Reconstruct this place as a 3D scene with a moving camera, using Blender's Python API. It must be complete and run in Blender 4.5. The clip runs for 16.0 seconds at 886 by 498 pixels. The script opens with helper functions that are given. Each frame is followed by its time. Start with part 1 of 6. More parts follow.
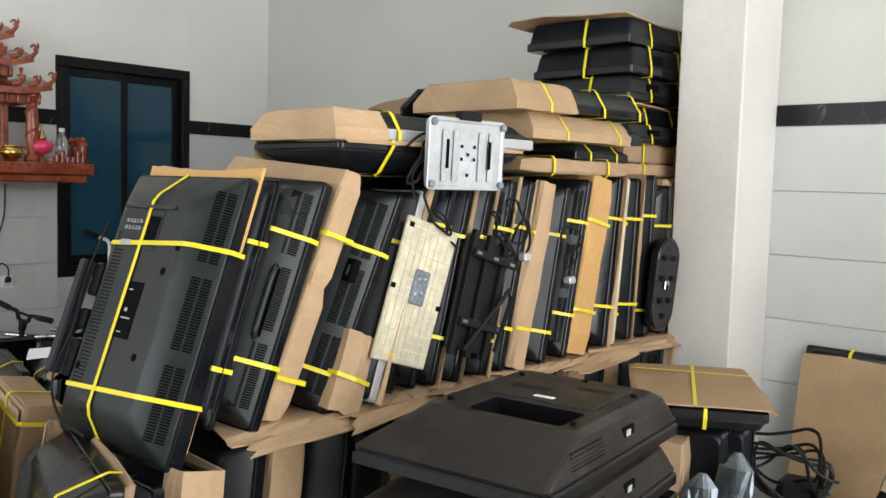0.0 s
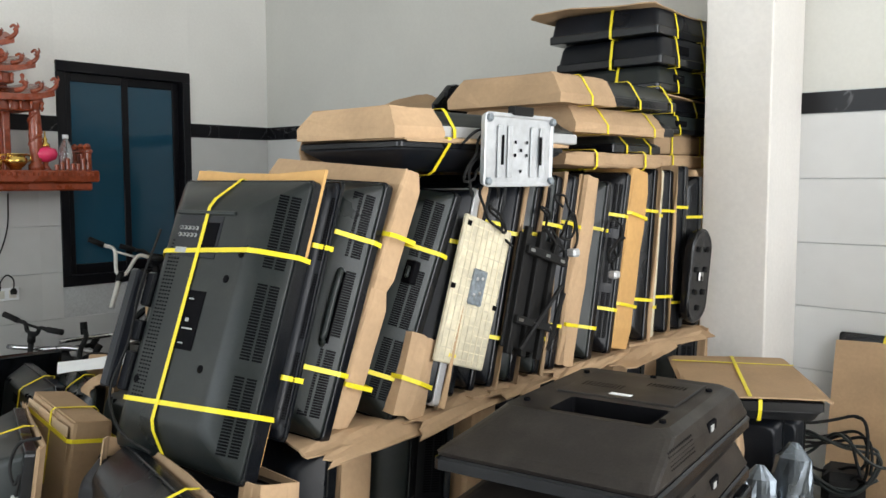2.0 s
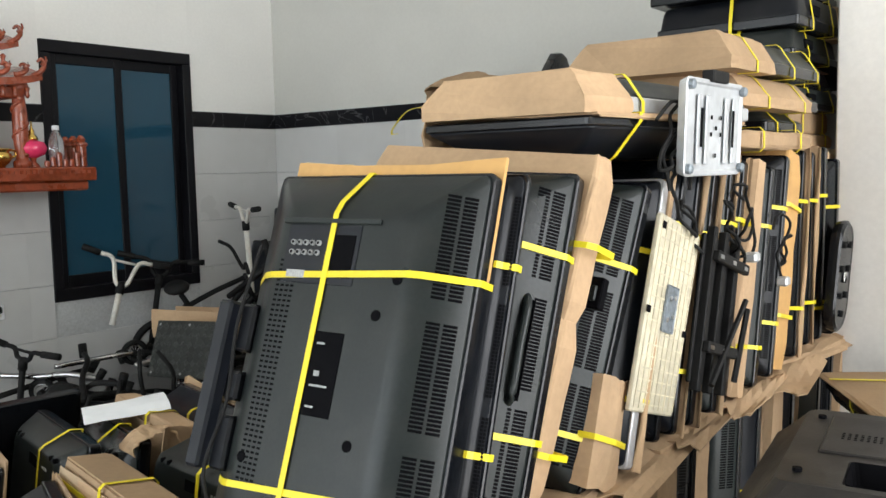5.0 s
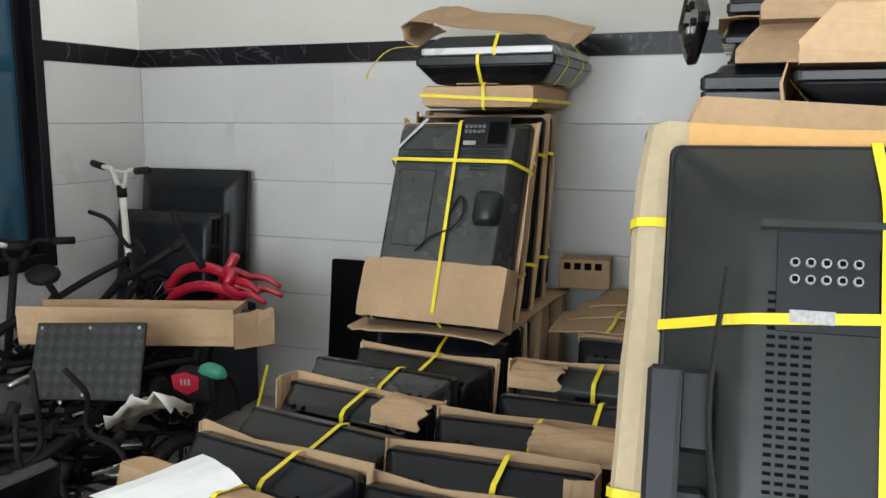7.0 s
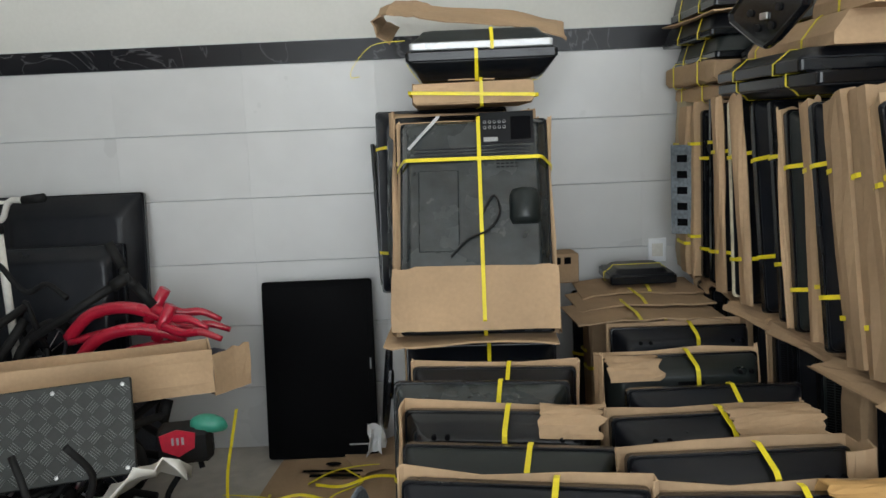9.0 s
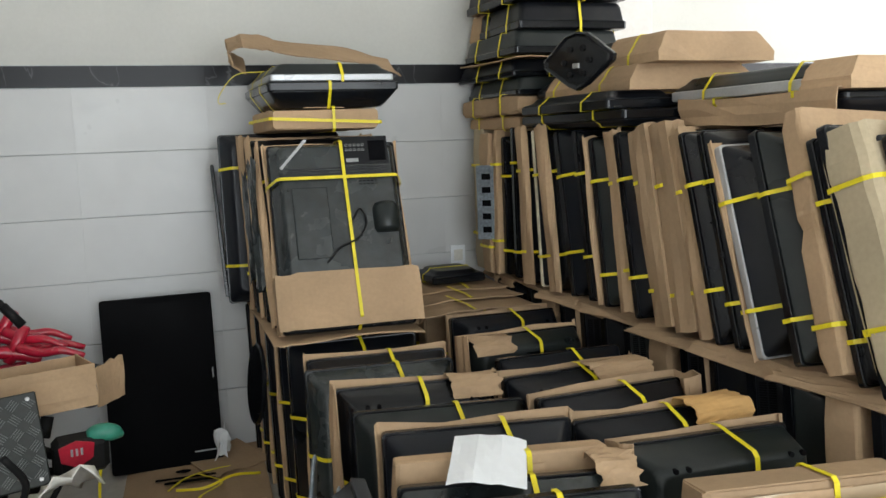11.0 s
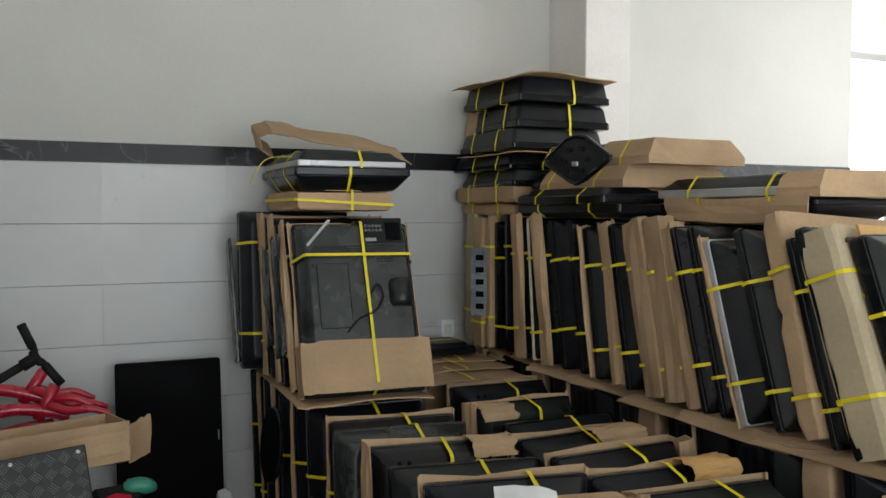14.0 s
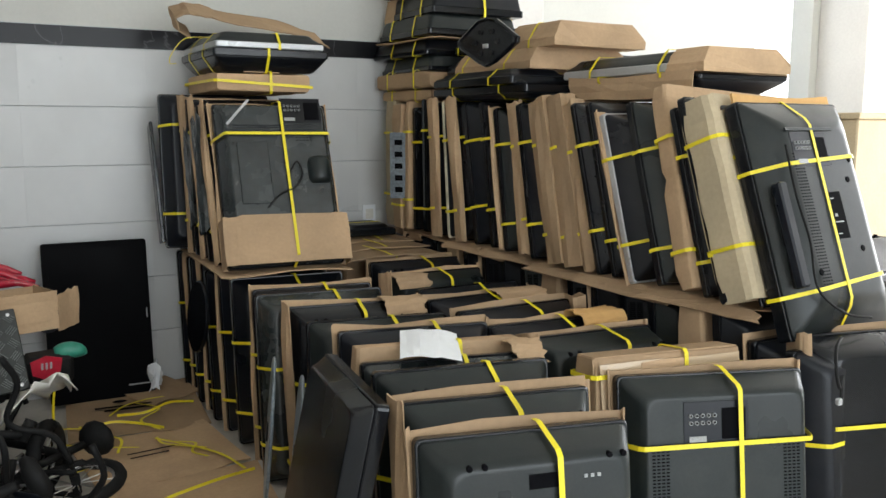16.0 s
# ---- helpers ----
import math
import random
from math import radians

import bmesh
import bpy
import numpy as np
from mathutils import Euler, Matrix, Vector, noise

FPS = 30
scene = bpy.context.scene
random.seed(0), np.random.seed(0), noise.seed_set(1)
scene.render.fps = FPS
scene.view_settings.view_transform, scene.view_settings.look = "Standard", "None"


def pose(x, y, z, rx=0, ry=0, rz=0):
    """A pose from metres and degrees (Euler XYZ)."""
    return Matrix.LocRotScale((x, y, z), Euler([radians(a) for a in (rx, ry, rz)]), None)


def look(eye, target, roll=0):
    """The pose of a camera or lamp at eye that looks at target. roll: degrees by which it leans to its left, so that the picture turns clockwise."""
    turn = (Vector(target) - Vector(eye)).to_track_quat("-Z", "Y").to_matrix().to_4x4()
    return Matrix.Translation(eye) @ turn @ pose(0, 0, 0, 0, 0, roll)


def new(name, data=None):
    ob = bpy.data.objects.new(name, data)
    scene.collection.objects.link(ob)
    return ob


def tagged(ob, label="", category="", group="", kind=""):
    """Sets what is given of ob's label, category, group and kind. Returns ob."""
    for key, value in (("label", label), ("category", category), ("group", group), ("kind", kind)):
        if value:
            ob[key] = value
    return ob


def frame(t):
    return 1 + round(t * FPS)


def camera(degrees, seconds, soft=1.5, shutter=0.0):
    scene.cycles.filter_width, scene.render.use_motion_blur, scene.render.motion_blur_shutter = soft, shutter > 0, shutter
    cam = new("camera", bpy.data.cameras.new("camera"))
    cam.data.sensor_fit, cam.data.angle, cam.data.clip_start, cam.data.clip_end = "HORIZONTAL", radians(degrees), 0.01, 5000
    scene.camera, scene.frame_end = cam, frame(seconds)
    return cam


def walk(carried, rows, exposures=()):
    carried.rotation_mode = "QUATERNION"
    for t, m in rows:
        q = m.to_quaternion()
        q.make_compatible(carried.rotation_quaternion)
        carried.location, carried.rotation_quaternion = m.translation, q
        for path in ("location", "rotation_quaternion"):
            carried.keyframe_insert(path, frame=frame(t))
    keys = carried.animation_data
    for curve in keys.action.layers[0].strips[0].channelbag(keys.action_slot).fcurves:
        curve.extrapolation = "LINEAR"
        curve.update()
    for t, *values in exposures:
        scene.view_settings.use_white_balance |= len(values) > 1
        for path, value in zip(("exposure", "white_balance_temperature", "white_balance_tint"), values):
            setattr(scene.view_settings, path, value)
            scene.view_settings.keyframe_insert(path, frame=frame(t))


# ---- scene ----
cam = camera(54.8, 16.0)
EXPO = 0.25
PATH = [
    (0, (1.146, 0.767, 1.493), (-0.216, 2.224, 1.339), 1.6),
    (0.5, (1.207, 0.763, 1.484), (-0.197, 2.178, 1.315), 1.7),
    (1, (1.166, 0.736, 1.482), (-0.262, 2.124, 1.296), 1.9),
    (1.5, (1.002, 0.669, 1.494), (-0.377, 2.109, 1.337), 1.4),
    (2, (0.923, 0.635, 1.493), (-0.394, 2.131, 1.332), -0.0),
    (2.5, (0.877, 0.648, 1.49), (-0.417, 2.163, 1.322), 0.2),
    (3, (0.785, 0.728, 1.486), (-0.506, 2.244, 1.301), 1.1),
    (3.5, (0.648, 0.731, 1.492), (-0.703, 2.194, 1.305), 1.7),
    (4, (0.439, 0.66, 1.499), (-0.84, 2.189, 1.341), 0.5),
    (4.5, (0.288, 0.683, 1.49), (-0.979, 2.219, 1.306), 1.2),
    (5, (0.1, 0.789, 1.502), (-1.141, 2.346, 1.315), -1.2),
    (5.2, (0.013, 0.832, 1.498), (-1.224, 2.39, 1.294), -1.3),
    (7.3, (-1.399, 0.88, 1.53), (-2.057, 2.747, 1.241), -0.7),
    (7.5, (-1.494, 0.811, 1.456), (-2.145, 2.687, 1.223), -1.4),
    (8, (-1.847, 0.81, 1.417), (-2.464, 2.701, 1.21), -1.6),
    (8.5, (-2.078, 0.89, 1.451), (-2.503, 2.827, 1.195), -2.6),
    (9, (-2.443, 0.839, 1.488), (-2.461, 2.819, 1.205), -2.5),
    (9.5, (-2.692, 0.765, 1.543), (-2.422, 2.725, 1.251), -2.9),
    (10, (-2.822, 0.653, 1.531), (-2.297, 2.56, 1.234), -3.6),
    (12.3, (-3.49, 0.372, 1.474), (-2.752, 2.216, 1.244), -1.5),
    (12.5, (-3.505, 0.367, 1.466), (-2.758, 2.207, 1.226), -1.3),
    (13, (-3.575, 0.361, 1.48), (-2.872, 2.219, 1.243), -1.2),
    (13.5, (-3.589, 0.334, 1.513), (-2.906, 2.202, 1.309), -0.3),
    (14, (-3.562, 0.264, 1.551), (-2.736, 2.084, 1.469), 0.1),
    (14.5, (-3.56, 0.16, 1.521), (-2.669, 1.95, 1.464), 0.1),
    (15, (-3.588, 0.08, 1.464), (-2.69, 1.854, 1.25), -0.4),
    (15.5, (-3.596, 0.049, 1.431), (-2.68, 1.812, 1.198), -0.3),
    (16, (-3.58, 0.034, 1.413), (-2.626, 1.768, 1.126), 0.2),
]
walk(cam, [(t, look(eye, target, roll)) for t, eye, target, roll in PATH],
     [(0.0, EXPO - 0.52, 6500, 10), (2.0, EXPO - 0.44, 6500, 10), (5.2, EXPO - 0.2, 6500, 10), (7.3, EXPO + 0.12, 6500, 10), (8.2, EXPO + 0.12, 6500, 10), (9.0, EXPO + 0.02, 6500, 10), (10.0, EXPO - 0.08, 6500, 10), (13.3, EXPO - 0.08, 6500, 10), (14.0, EXPO - 0.62, 6500, 10), (14.5, EXPO - 0.98, 6500, 10), (14.7, EXPO - 0.75, 6500, 10), (15.1, EXPO - 0.12, 6500, 10), (16.0, EXPO - 0.12, 6500, 10)])

# ---- world and light ----
world = bpy.data.worlds.new("sky")
scene.world = world
world.use_nodes = True
wn = world.node_tree.nodes
sky = wn.new("ShaderNodeTexSky")
sky.sky_type = "NISHITA"
sky.sun_disc = False
sky.sun_elevation, sky.sun_rotation = radians(50), radians(60)
world.node_tree.links.new(sky.outputs[0], wn["Background"].inputs[0])
wn["Background"].inputs[1].default_value = 0.1
sun_data = bpy.data.lights.new("sun", "SUN")
sun_data.energy, sun_data.angle, sun_data.color = 2.5, radians(0.5), (1.0, 0.95, 0.87)
sun = new("sun", sun_data)
sun.matrix_world = look((12, 6, 14), (4, 4, 0))


def area(name, eye, target, w, h, watts, colour):
    d = bpy.data.lights.new(name, "AREA")
    d.shape, d.size, d.size_y, d.energy, d.color = "RECTANGLE", w, h, watts, colour
    o = new(name, d)
    o.matrix_world = look(eye, target)
    return o


# daylight through the shop front (behind the walker) and the wide side opening
area("front_daylight", (-2.0, -3.4, 1.75), (-1.4, 4.0, 1.3), 4.9, 2.9, 215, (0.90, 0.96, 1.0))
area("side_daylight", (3.45, 2.3, 1.7), (-2.0, 3.4, 1.4), 3.6, 2.9, 255, (0.98, 0.99, 1.0))


# ---- materials ----
def nodes_of(name):
    m = bpy.data.materials.new(name)
    m.use_nodes = True
    nt = m.node_tree
    return m, nt, nt.nodes["Principled BSDF"], nt.nodes, nt.links


def surface(name, colour, rough=0.6, metal=0.0, scale=30.0, amount=0.12, big=3.0, big_amount=0.12, bump=0.1, each=0.0,
            stretch=(1, 1, 1), coat=0.0, dust=0.0, spec=0.5):
    """A painted, moulded or raw surface: fine grain, broad stains, a change from piece to piece, fine relief."""
    m, nt, bsdf, N, L = nodes_of(name)
    tc = N.new("ShaderNodeTexCoord")
    mp = N.new("ShaderNodeMapping")
    mp.inputs["Scale"].default_value = stretch
    L.new(tc.outputs["Object"], mp.inputs[0])
    info = N.new("ShaderNodeObjectInfo")
    add = N.new("ShaderNodeVectorMath")
    off = N.new("ShaderNodeVectorMath")
    off.operation = "SCALE"
    comb = N.new("ShaderNodeCombineXYZ")
    for k in range(3):
        L.new(info.outputs["Random"], comb.inputs[k])
    L.new(comb.outputs[0], off.inputs[0])
    off.inputs["Scale"].default_value = 37.0
    L.new(mp.outputs[0], add.inputs[0])
    L.new(off.outputs[0], add.inputs[1])
    fine = N.new("ShaderNodeTexNoise")
    fine.inputs["Scale"].default_value, fine.inputs["Detail"].default_value = scale, 6
    broad = N.new("ShaderNodeTexNoise")
    broad.inputs["Scale"].default_value, broad.inputs["Detail"].default_value = big, 4
    L.new(add.outputs[0], fine.inputs["Vector"])
    L.new(add.outputs[0], broad.inputs["Vector"])
    value = None
    for src, amt in ((fine.outputs["Fac"], amount), (broad.outputs["Fac"], big_amount), (info.outputs["Random"], each)):
        r = N.new("ShaderNodeMapRange")
        r.inputs["From Min"].default_value, r.inputs["From Max"].default_value = (0.0, 1.0) if src.node == info else (0.3, 0.7)
        r.inputs["To Min"].default_value, r.inputs["To Max"].default_value = 1 - amt, 1 + amt
        L.new(src, r.inputs["Value"])
        if value is None:
            value = r.outputs[0]
        else:
            mul = N.new("ShaderNodeMath")
            mul.operation = "MULTIPLY"
            L.new(value, mul.inputs[0])
            L.new(r.outputs[0], mul.inputs[1])
            value = mul.outputs[0]
    tint = N.new("ShaderNodeVectorMath")
    tint.operation = "SCALE"
    tint.inputs[0].default_value = colour
    L.new(value, tint.inputs["Scale"])
    base = tint.outputs[0]
    if dust:
        dn = N.new("ShaderNodeTexNoise")
        dn.inputs["Scale"].default_value, dn.inputs["Detail"].default_value = 11.0, 10
        L.new(add.outputs[0], dn.inputs["Vector"])
        dr = N.new("ShaderNodeMapRange")
        dr.inputs["From Min"].default_value, dr.inputs["From Max"].default_value = 0.45, 0.75
        dr.inputs["To Max"].default_value = dust
        L.new(dn.outputs["Fac"], dr.inputs["Value"])
        mx = N.new("ShaderNodeMix")
        mx.data_type = "RGBA"
        L.new(dr.outputs[0], mx.inputs["Factor"])
        L.new(base, mx.inputs["A"])
        mx.inputs["B"].default_value = (0.22, 0.20, 0.17, 1)
        base = mx.outputs["Result"]
    L.new(base, bsdf.inputs["Base Color"])
    rr = N.new("ShaderNodeMapRange")
    rr.inputs["From Min"].default_value, rr.inputs["From Max"].default_value = 0.3, 0.7
    rr.inputs["To Min"].default_value, rr.inputs["To Max"].default_value = max(0.02, rough - 0.1), min(1, rough + 0.1)
    L.new(broad.outputs["Fac"], rr.inputs["Value"])
    L.new(rr.outputs[0], bsdf.inputs["Roughness"])
    bsdf.inputs["Metallic"].default_value = metal
    bsdf.inputs["Coat Weight"].default_value = coat
    bsdf.inputs["Specular IOR Level"].default_value = spec
    if bump:
        b = N.new("ShaderNodeBump")
        b.inputs["Strength"].default_value, b.inputs["Distance"].default_value = bump, 0.004
        L.new(fine.outputs["Fac"], b.inputs["Height"])
        L.new(b.outputs[0], bsdf.inputs["Normal"])
    return m


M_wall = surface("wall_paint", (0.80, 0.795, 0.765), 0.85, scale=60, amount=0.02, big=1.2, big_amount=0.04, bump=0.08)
# wall paint with the back wall's weaker light put into a darker colour
M_wall_dimmed = surface("back_wall_paint_dimmed", (0.58, 0.58, 0.545), 0.85, scale=60, amount=0.02, big=1.2, big_amount=0.05, bump=0.08)
M_tile = surface("white_wall_tile", (0.575, 0.58, 0.575), 0.35, scale=9, amount=0.02, big=2.5, big_amount=0.03, bump=0.03, each=0.03)
M_grout = surface("grout", (0.49, 0.505, 0.51), 0.9, scale=80, amount=0.1)
M_floor = surface("floor_tile", (0.42, 0.39, 0.34), 0.4, scale=15, amount=0.08, big=1.5, big_amount=0.12, bump=0.03, dust=0.4)
M_plastic = surface("dark_plastic", (0.0055, 0.007, 0.0105), 0.36, scale=140, amount=0.12, big=5, big_amount=0.18, bump=0.05, each=0.4, dust=0.025, spec=0.29)
M_grey = surface("slate_grey_plastic", (0.013, 0.0175, 0.0175), 0.36, scale=140, amount=0.1, big=4, big_amount=0.15, bump=0.05, each=0.2, dust=0.04, spec=0.34)
M_wrapped = surface("film_wrapped_plastic", (0.022, 0.028, 0.029), 0.24, scale=25, amount=0.3, big=6, big_amount=0.3, bump=0.35, dust=0.05, spec=0.6)
M_dusty = surface("dusty_plastic", (0.015, 0.0125, 0.011), 0.48, scale=160, amount=0.3, big=5, big_amount=0.2, bump=0.12, dust=0.07, spec=0.35)
M_gloss = surface("gloss_black", (0.005, 0.006, 0.008), 0.2, scale=60, amount=0.1, big=4, big_amount=0.1, bump=0.01, dust=0.02, spec=0.35)
# near-black for shade painted into slots, holes and recesses, and for black print
M_void = surface("slot_shade_and_print_black", (0.004, 0.004, 0.005), 0.8, scale=60, amount=0.1, spec=0.05)
M_screen = surface("screen_black", (0.003, 0.003, 0.0035), 0.5, scale=60, amount=0.1, bump=0.0, spec=0.03)
M_card = surface("brown_cardboard", (0.43, 0.295, 0.178), 0.88, scale=70, amount=0.05, big=4, big_amount=0.13, bump=0.15, each=0.2, spec=0.2)
M_card2 = surface("pale_cardboard", (0.48, 0.395, 0.265), 0.88, scale=70, amount=0.05, big=4, big_amount=0.1, bump=0.15, each=0.12, spec=0.2)
M_orange = surface("orange_cardboard", (0.58, 0.34, 0.125), 0.85, scale=45, amount=0.05, big=5, big_amount=0.1, bump=0.15, each=0.06)
M_strap = surface("yellow_strap", (0.80, 0.66, 0.02), 0.42, scale=200, amount=0.06, big=8, big_amount=0.08, bump=0.2, each=0.06)
M_silver = surface("silver_plastic", (0.5, 0.51, 0.52), 0.35, metal=0.3, scale=90, amount=0.05)
M_steel = surface("galvanised_steel", (0.53, 0.55, 0.57), 0.42, metal=0.35, scale=40, amount=0.08, big=6, big_amount=0.1, bump=0.05)
M_foil = surface("silver_foil_bag", (0.16, 0.185, 0.21), 0.32, metal=0.8, scale=20, amount=0.2, bump=0.6)
M_cream = surface("yellowed_cream_plastic", (0.62, 0.565, 0.42), 0.55, scale=30, amount=0.16, big=7, big_amount=0.2, bump=0.2, dust=0.28)
M_paper = surface("white_paper", (0.82, 0.84, 0.86), 0.8, scale=50, amount=0.02, bump=0.05)
M_label = surface("label_print", (0.34, 0.35, 0.35), 0.6, scale=200, amount=0.25, bump=0.0)
M_wood = surface("red_varnished_wood", (0.27, 0.055, 0.022), 0.28, scale=40, amount=0.25, big=6, big_amount=0.25, bump=0.15, stretch=(6, 1, 1), coat=0.3)
M_gold = surface("brass", (0.72, 0.48, 0.13), 0.25, metal=1.0, scale=60, amount=0.1, bump=0.05)
M_pink = surface("pink_lamp_glass", (0.85, 0.05, 0.16), 0.2, scale=60, amount=0.05, bump=0.0)
M_alu = surface("black_window_frame", (0.006, 0.006, 0.008), 0.4, scale=100, amount=0.1, bump=0.02, spec=0.2)
M_red = surface("red_bike_paint", (0.44, 0.010, 0.034), 0.3, scale=60, amount=0.1, bump=0.02, coat=0.4)
M_white = surface("white_bike_paint", (0.68, 0.66, 0.60), 0.35, scale=60, amount=0.08, bump=0.03, dust=0.2)
M_black = surface("black_rubber", (0.010, 0.010, 0.010), 0.65, scale=90, amount=0.15, bump=0.15, spec=0.2)
M_chrome = surface("worn_steel", (0.5, 0.5, 0.5), 0.3, metal=1.0, scale=60, amount=0.15, bump=0.05)
M_green = surface("green_plastic", (0.03, 0.22, 0.15), 0.4, scale=60, amount=0.1)
M_plate = surface("chequer_plate", (0.022, 0.025, 0.022), 0.55, metal=0.2, scale=60, amount=0.15, big=5, big_amount=0.25, bump=0.1)
M_tread = surface("worn_tread", (0.11, 0.115, 0.11), 0.42, metal=0.5, scale=60, amount=0.2, bump=0.05)
M_column = surface("column_plaster", (0.72, 0.70, 0.67), 0.85, scale=50, amount=0.03, big=1.6, big_amount=0.07, bump=0.12)
M_dull = surface("blue_grey_metal", (0.21, 0.245, 0.275), 0.45, metal=0.3, scale=90, amount=0.3, big=9, big_amount=0.3, bump=0.1, dust=0.2)
M_blue = surface("dark_cloth", (0.03, 0.035, 0.05), 0.9, scale=60, amount=0.2)

# black marble band: dark stone with thin pale veins
M_marble, nt, bsdf, N, L = nodes_of("black_marble")
tc = N.new("ShaderNodeTexCoord")
info = N.new("ShaderNodeObjectInfo")
vadd = N.new("ShaderNodeVectorMath")
L.new(tc.outputs["Object"], vadd.inputs[0])
vs = N.new("ShaderNodeMath")
vs.operation = "MULTIPLY"
vs.inputs[1].default_value = 30
L.new(info.outputs["Random"], vs.inputs[0])
L.new(vs.outputs[0], vadd.inputs[1])
vn = N.new("ShaderNodeTexNoise")
vn.inputs["Scale"].default_value, vn.inputs["Detail"].default_value, vn.inputs["Distortion"].default_value = 2.2, 5, 1.2
L.new(vadd.outputs[0], vn.inputs["Vector"])
ramp = N.new("ShaderNodeValToRGB")
ramp.color_ramp.elements[0].position, ramp.color_ramp.elements[0].color = 0.492, (0.010, 0.010, 0.012, 1)
ramp.color_ramp.elements[1].position, ramp.color_ramp.elements[1].color = 0.508, (0.010, 0.010, 0.012, 1)
mid = ramp.color_ramp.elements.new(0.5)
mid.color = (0.075, 0.075, 0.08, 1)
L.new(vn.outputs["Fac"], ramp.inputs[0])
L.new(ramp.outputs[0], bsdf.inputs["Base Color"])
bsdf.inputs["Roughness"].default_value = 0.25
bsdf.inputs["Specular IOR Level"].default_value = 0.2

# tinted window glass and clear bottle plastic
M_glass, nt, bsdf, N, L = nodes_of("blue_tinted_glass")
bsdf.inputs["Base Color"].default_value = (0.018, 0.070, 0.115, 1)
bsdf.inputs["Roughness"].default_value = 0.04
bsdf.inputs["Metallic"].default_value = 0.0
M_clear, nt, bsdf, N, L = nodes_of("clear_plastic")
bsdf.inputs["Base Color"].default_value = (0.9, 0.93, 0.95, 1)
bsdf.inputs["Transmission Weight"].default_value, bsdf.inputs["Roughness"].default_value = 0.9, 0.08
M_film, nt, bsdf, N, L = nodes_of("packing_film")
bsdf.inputs["Base Color"].default_value = (0.50, 0.38, 0.25, 1)
bsdf.inputs["Roughness"].default_value = 0.18
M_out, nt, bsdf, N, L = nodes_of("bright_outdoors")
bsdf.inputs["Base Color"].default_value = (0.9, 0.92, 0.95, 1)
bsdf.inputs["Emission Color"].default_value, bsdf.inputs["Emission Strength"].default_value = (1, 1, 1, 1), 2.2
# pale blue sheet; its emission stands in for daylight falling on it
M_teal_glow, nt, bsdf, N, L = nodes_of("pale_blue_sheet_glow")
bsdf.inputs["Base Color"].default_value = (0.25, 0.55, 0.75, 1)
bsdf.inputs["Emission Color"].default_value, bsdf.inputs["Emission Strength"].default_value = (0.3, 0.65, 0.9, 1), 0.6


# ---- shape helpers ----
def part(name, bm, material, parent, label="", smooth=False):
    """Links a bmesh as one mesh object under a thing or part."""
    me = bpy.data.meshes.new(name)
    bmesh.ops.recalc_face_normals(bm, faces=bm.faces)
    bm.to_mesh(me)
    bm.free()
    me.materials.append(material)
    if smooth:
        for p in me.polygons:
            p.use_smooth = True
    o = new(name, me)
    if parent:
        o.parent = parent
    if label:
        o["label"] = label
    return o


def thing(name, m, label, category, group=""):
    e = new(name)
    e.matrix_basis = m
    e.empty_display_size = 0.05
    return tagged(e, label, category, group)


def box(bm, x0, x1, y0, y1, z0, z1, bevel=0.0, m=None):
    v = [bm.verts.new((x, y, z)) for x in (x0, x1) for y in (y0, y1) for z in (z0, z1)]
    f = [bm.faces.new([v[i] for i in q]) for q in ((0, 1, 3, 2), (4, 6, 7, 5), (0, 4, 5, 1), (2, 3, 7, 6), (0, 2, 6, 4), (1, 5, 7, 3))]
    if bevel:
        edges = list({e for g in f for e in g.edges})
        made = bmesh.ops.bevel(bm, geom=edges, offset=bevel, segments=1, affect="EDGES")
        v = list({w for g in made["faces"] for w in g.verts})
    if m is not None:
        bmesh.ops.transform(bm, matrix=m, verts=v)
    return bm


def one_box(*a, **k):
    return box(bmesh.new(), *a, **k)


def loft(bm, rings, cap=(True, True), closed=True):
    vs = [[bm.verts.new(p) for p in r] for r in rings]
    n = len(rings[0])
    for a, b in zip(vs, vs[1:]):
        for i in range(n if closed else n - 1):
            j = (i + 1) % n
            bm.faces.new((a[i], a[j], b[j], b[i]))
    if cap[0]:
        bm.faces.new(vs[0])
    if cap[1]:
        bm.faces.new(vs[-1])
    return vs


def rrect(w, h, r, n=3, cx=0.0, cz=0.0):
    pts = []
    for sx, sz, a0 in ((1, 1, 0), (-1, 1, 90), (-1, -1, 180), (1, -1, 270)):
        for k in range(n + 1):
            a = radians(a0 + 90 * k / n)
            pts.append((cx + sx * (w / 2 - r) + r * math.cos(a), cz + sz * (h / 2 - r) + r * math.sin(a)))
    return pts


def tube(bm, pts, r, n=8, cap=True):
    P = [Vector(p) for p in pts]
    rings = []
    ref = Vector((0, 0, 1))
    for i, p in enumerate(P):
        d = (P[min(i + 1, len(P) - 1)] - P[max(i - 1, 0)]).normalized()
        if abs(d.dot(ref)) > 0.95:
            ref = Vector((1, 0, 0)) if abs(d.x) < 0.9 else Vector((0, 1, 0))
        u = d.cross(ref).normalized()
        w = u.cross(d)
        rad = r[i] if isinstance(r, (list, tuple)) else r
        rings.append([p + (u * math.cos(a) + w * math.sin(a)) * rad for a in (2 * math.pi * k / n for k in range(n))])
    loft(bm, rings, (cap, cap))
    return bm


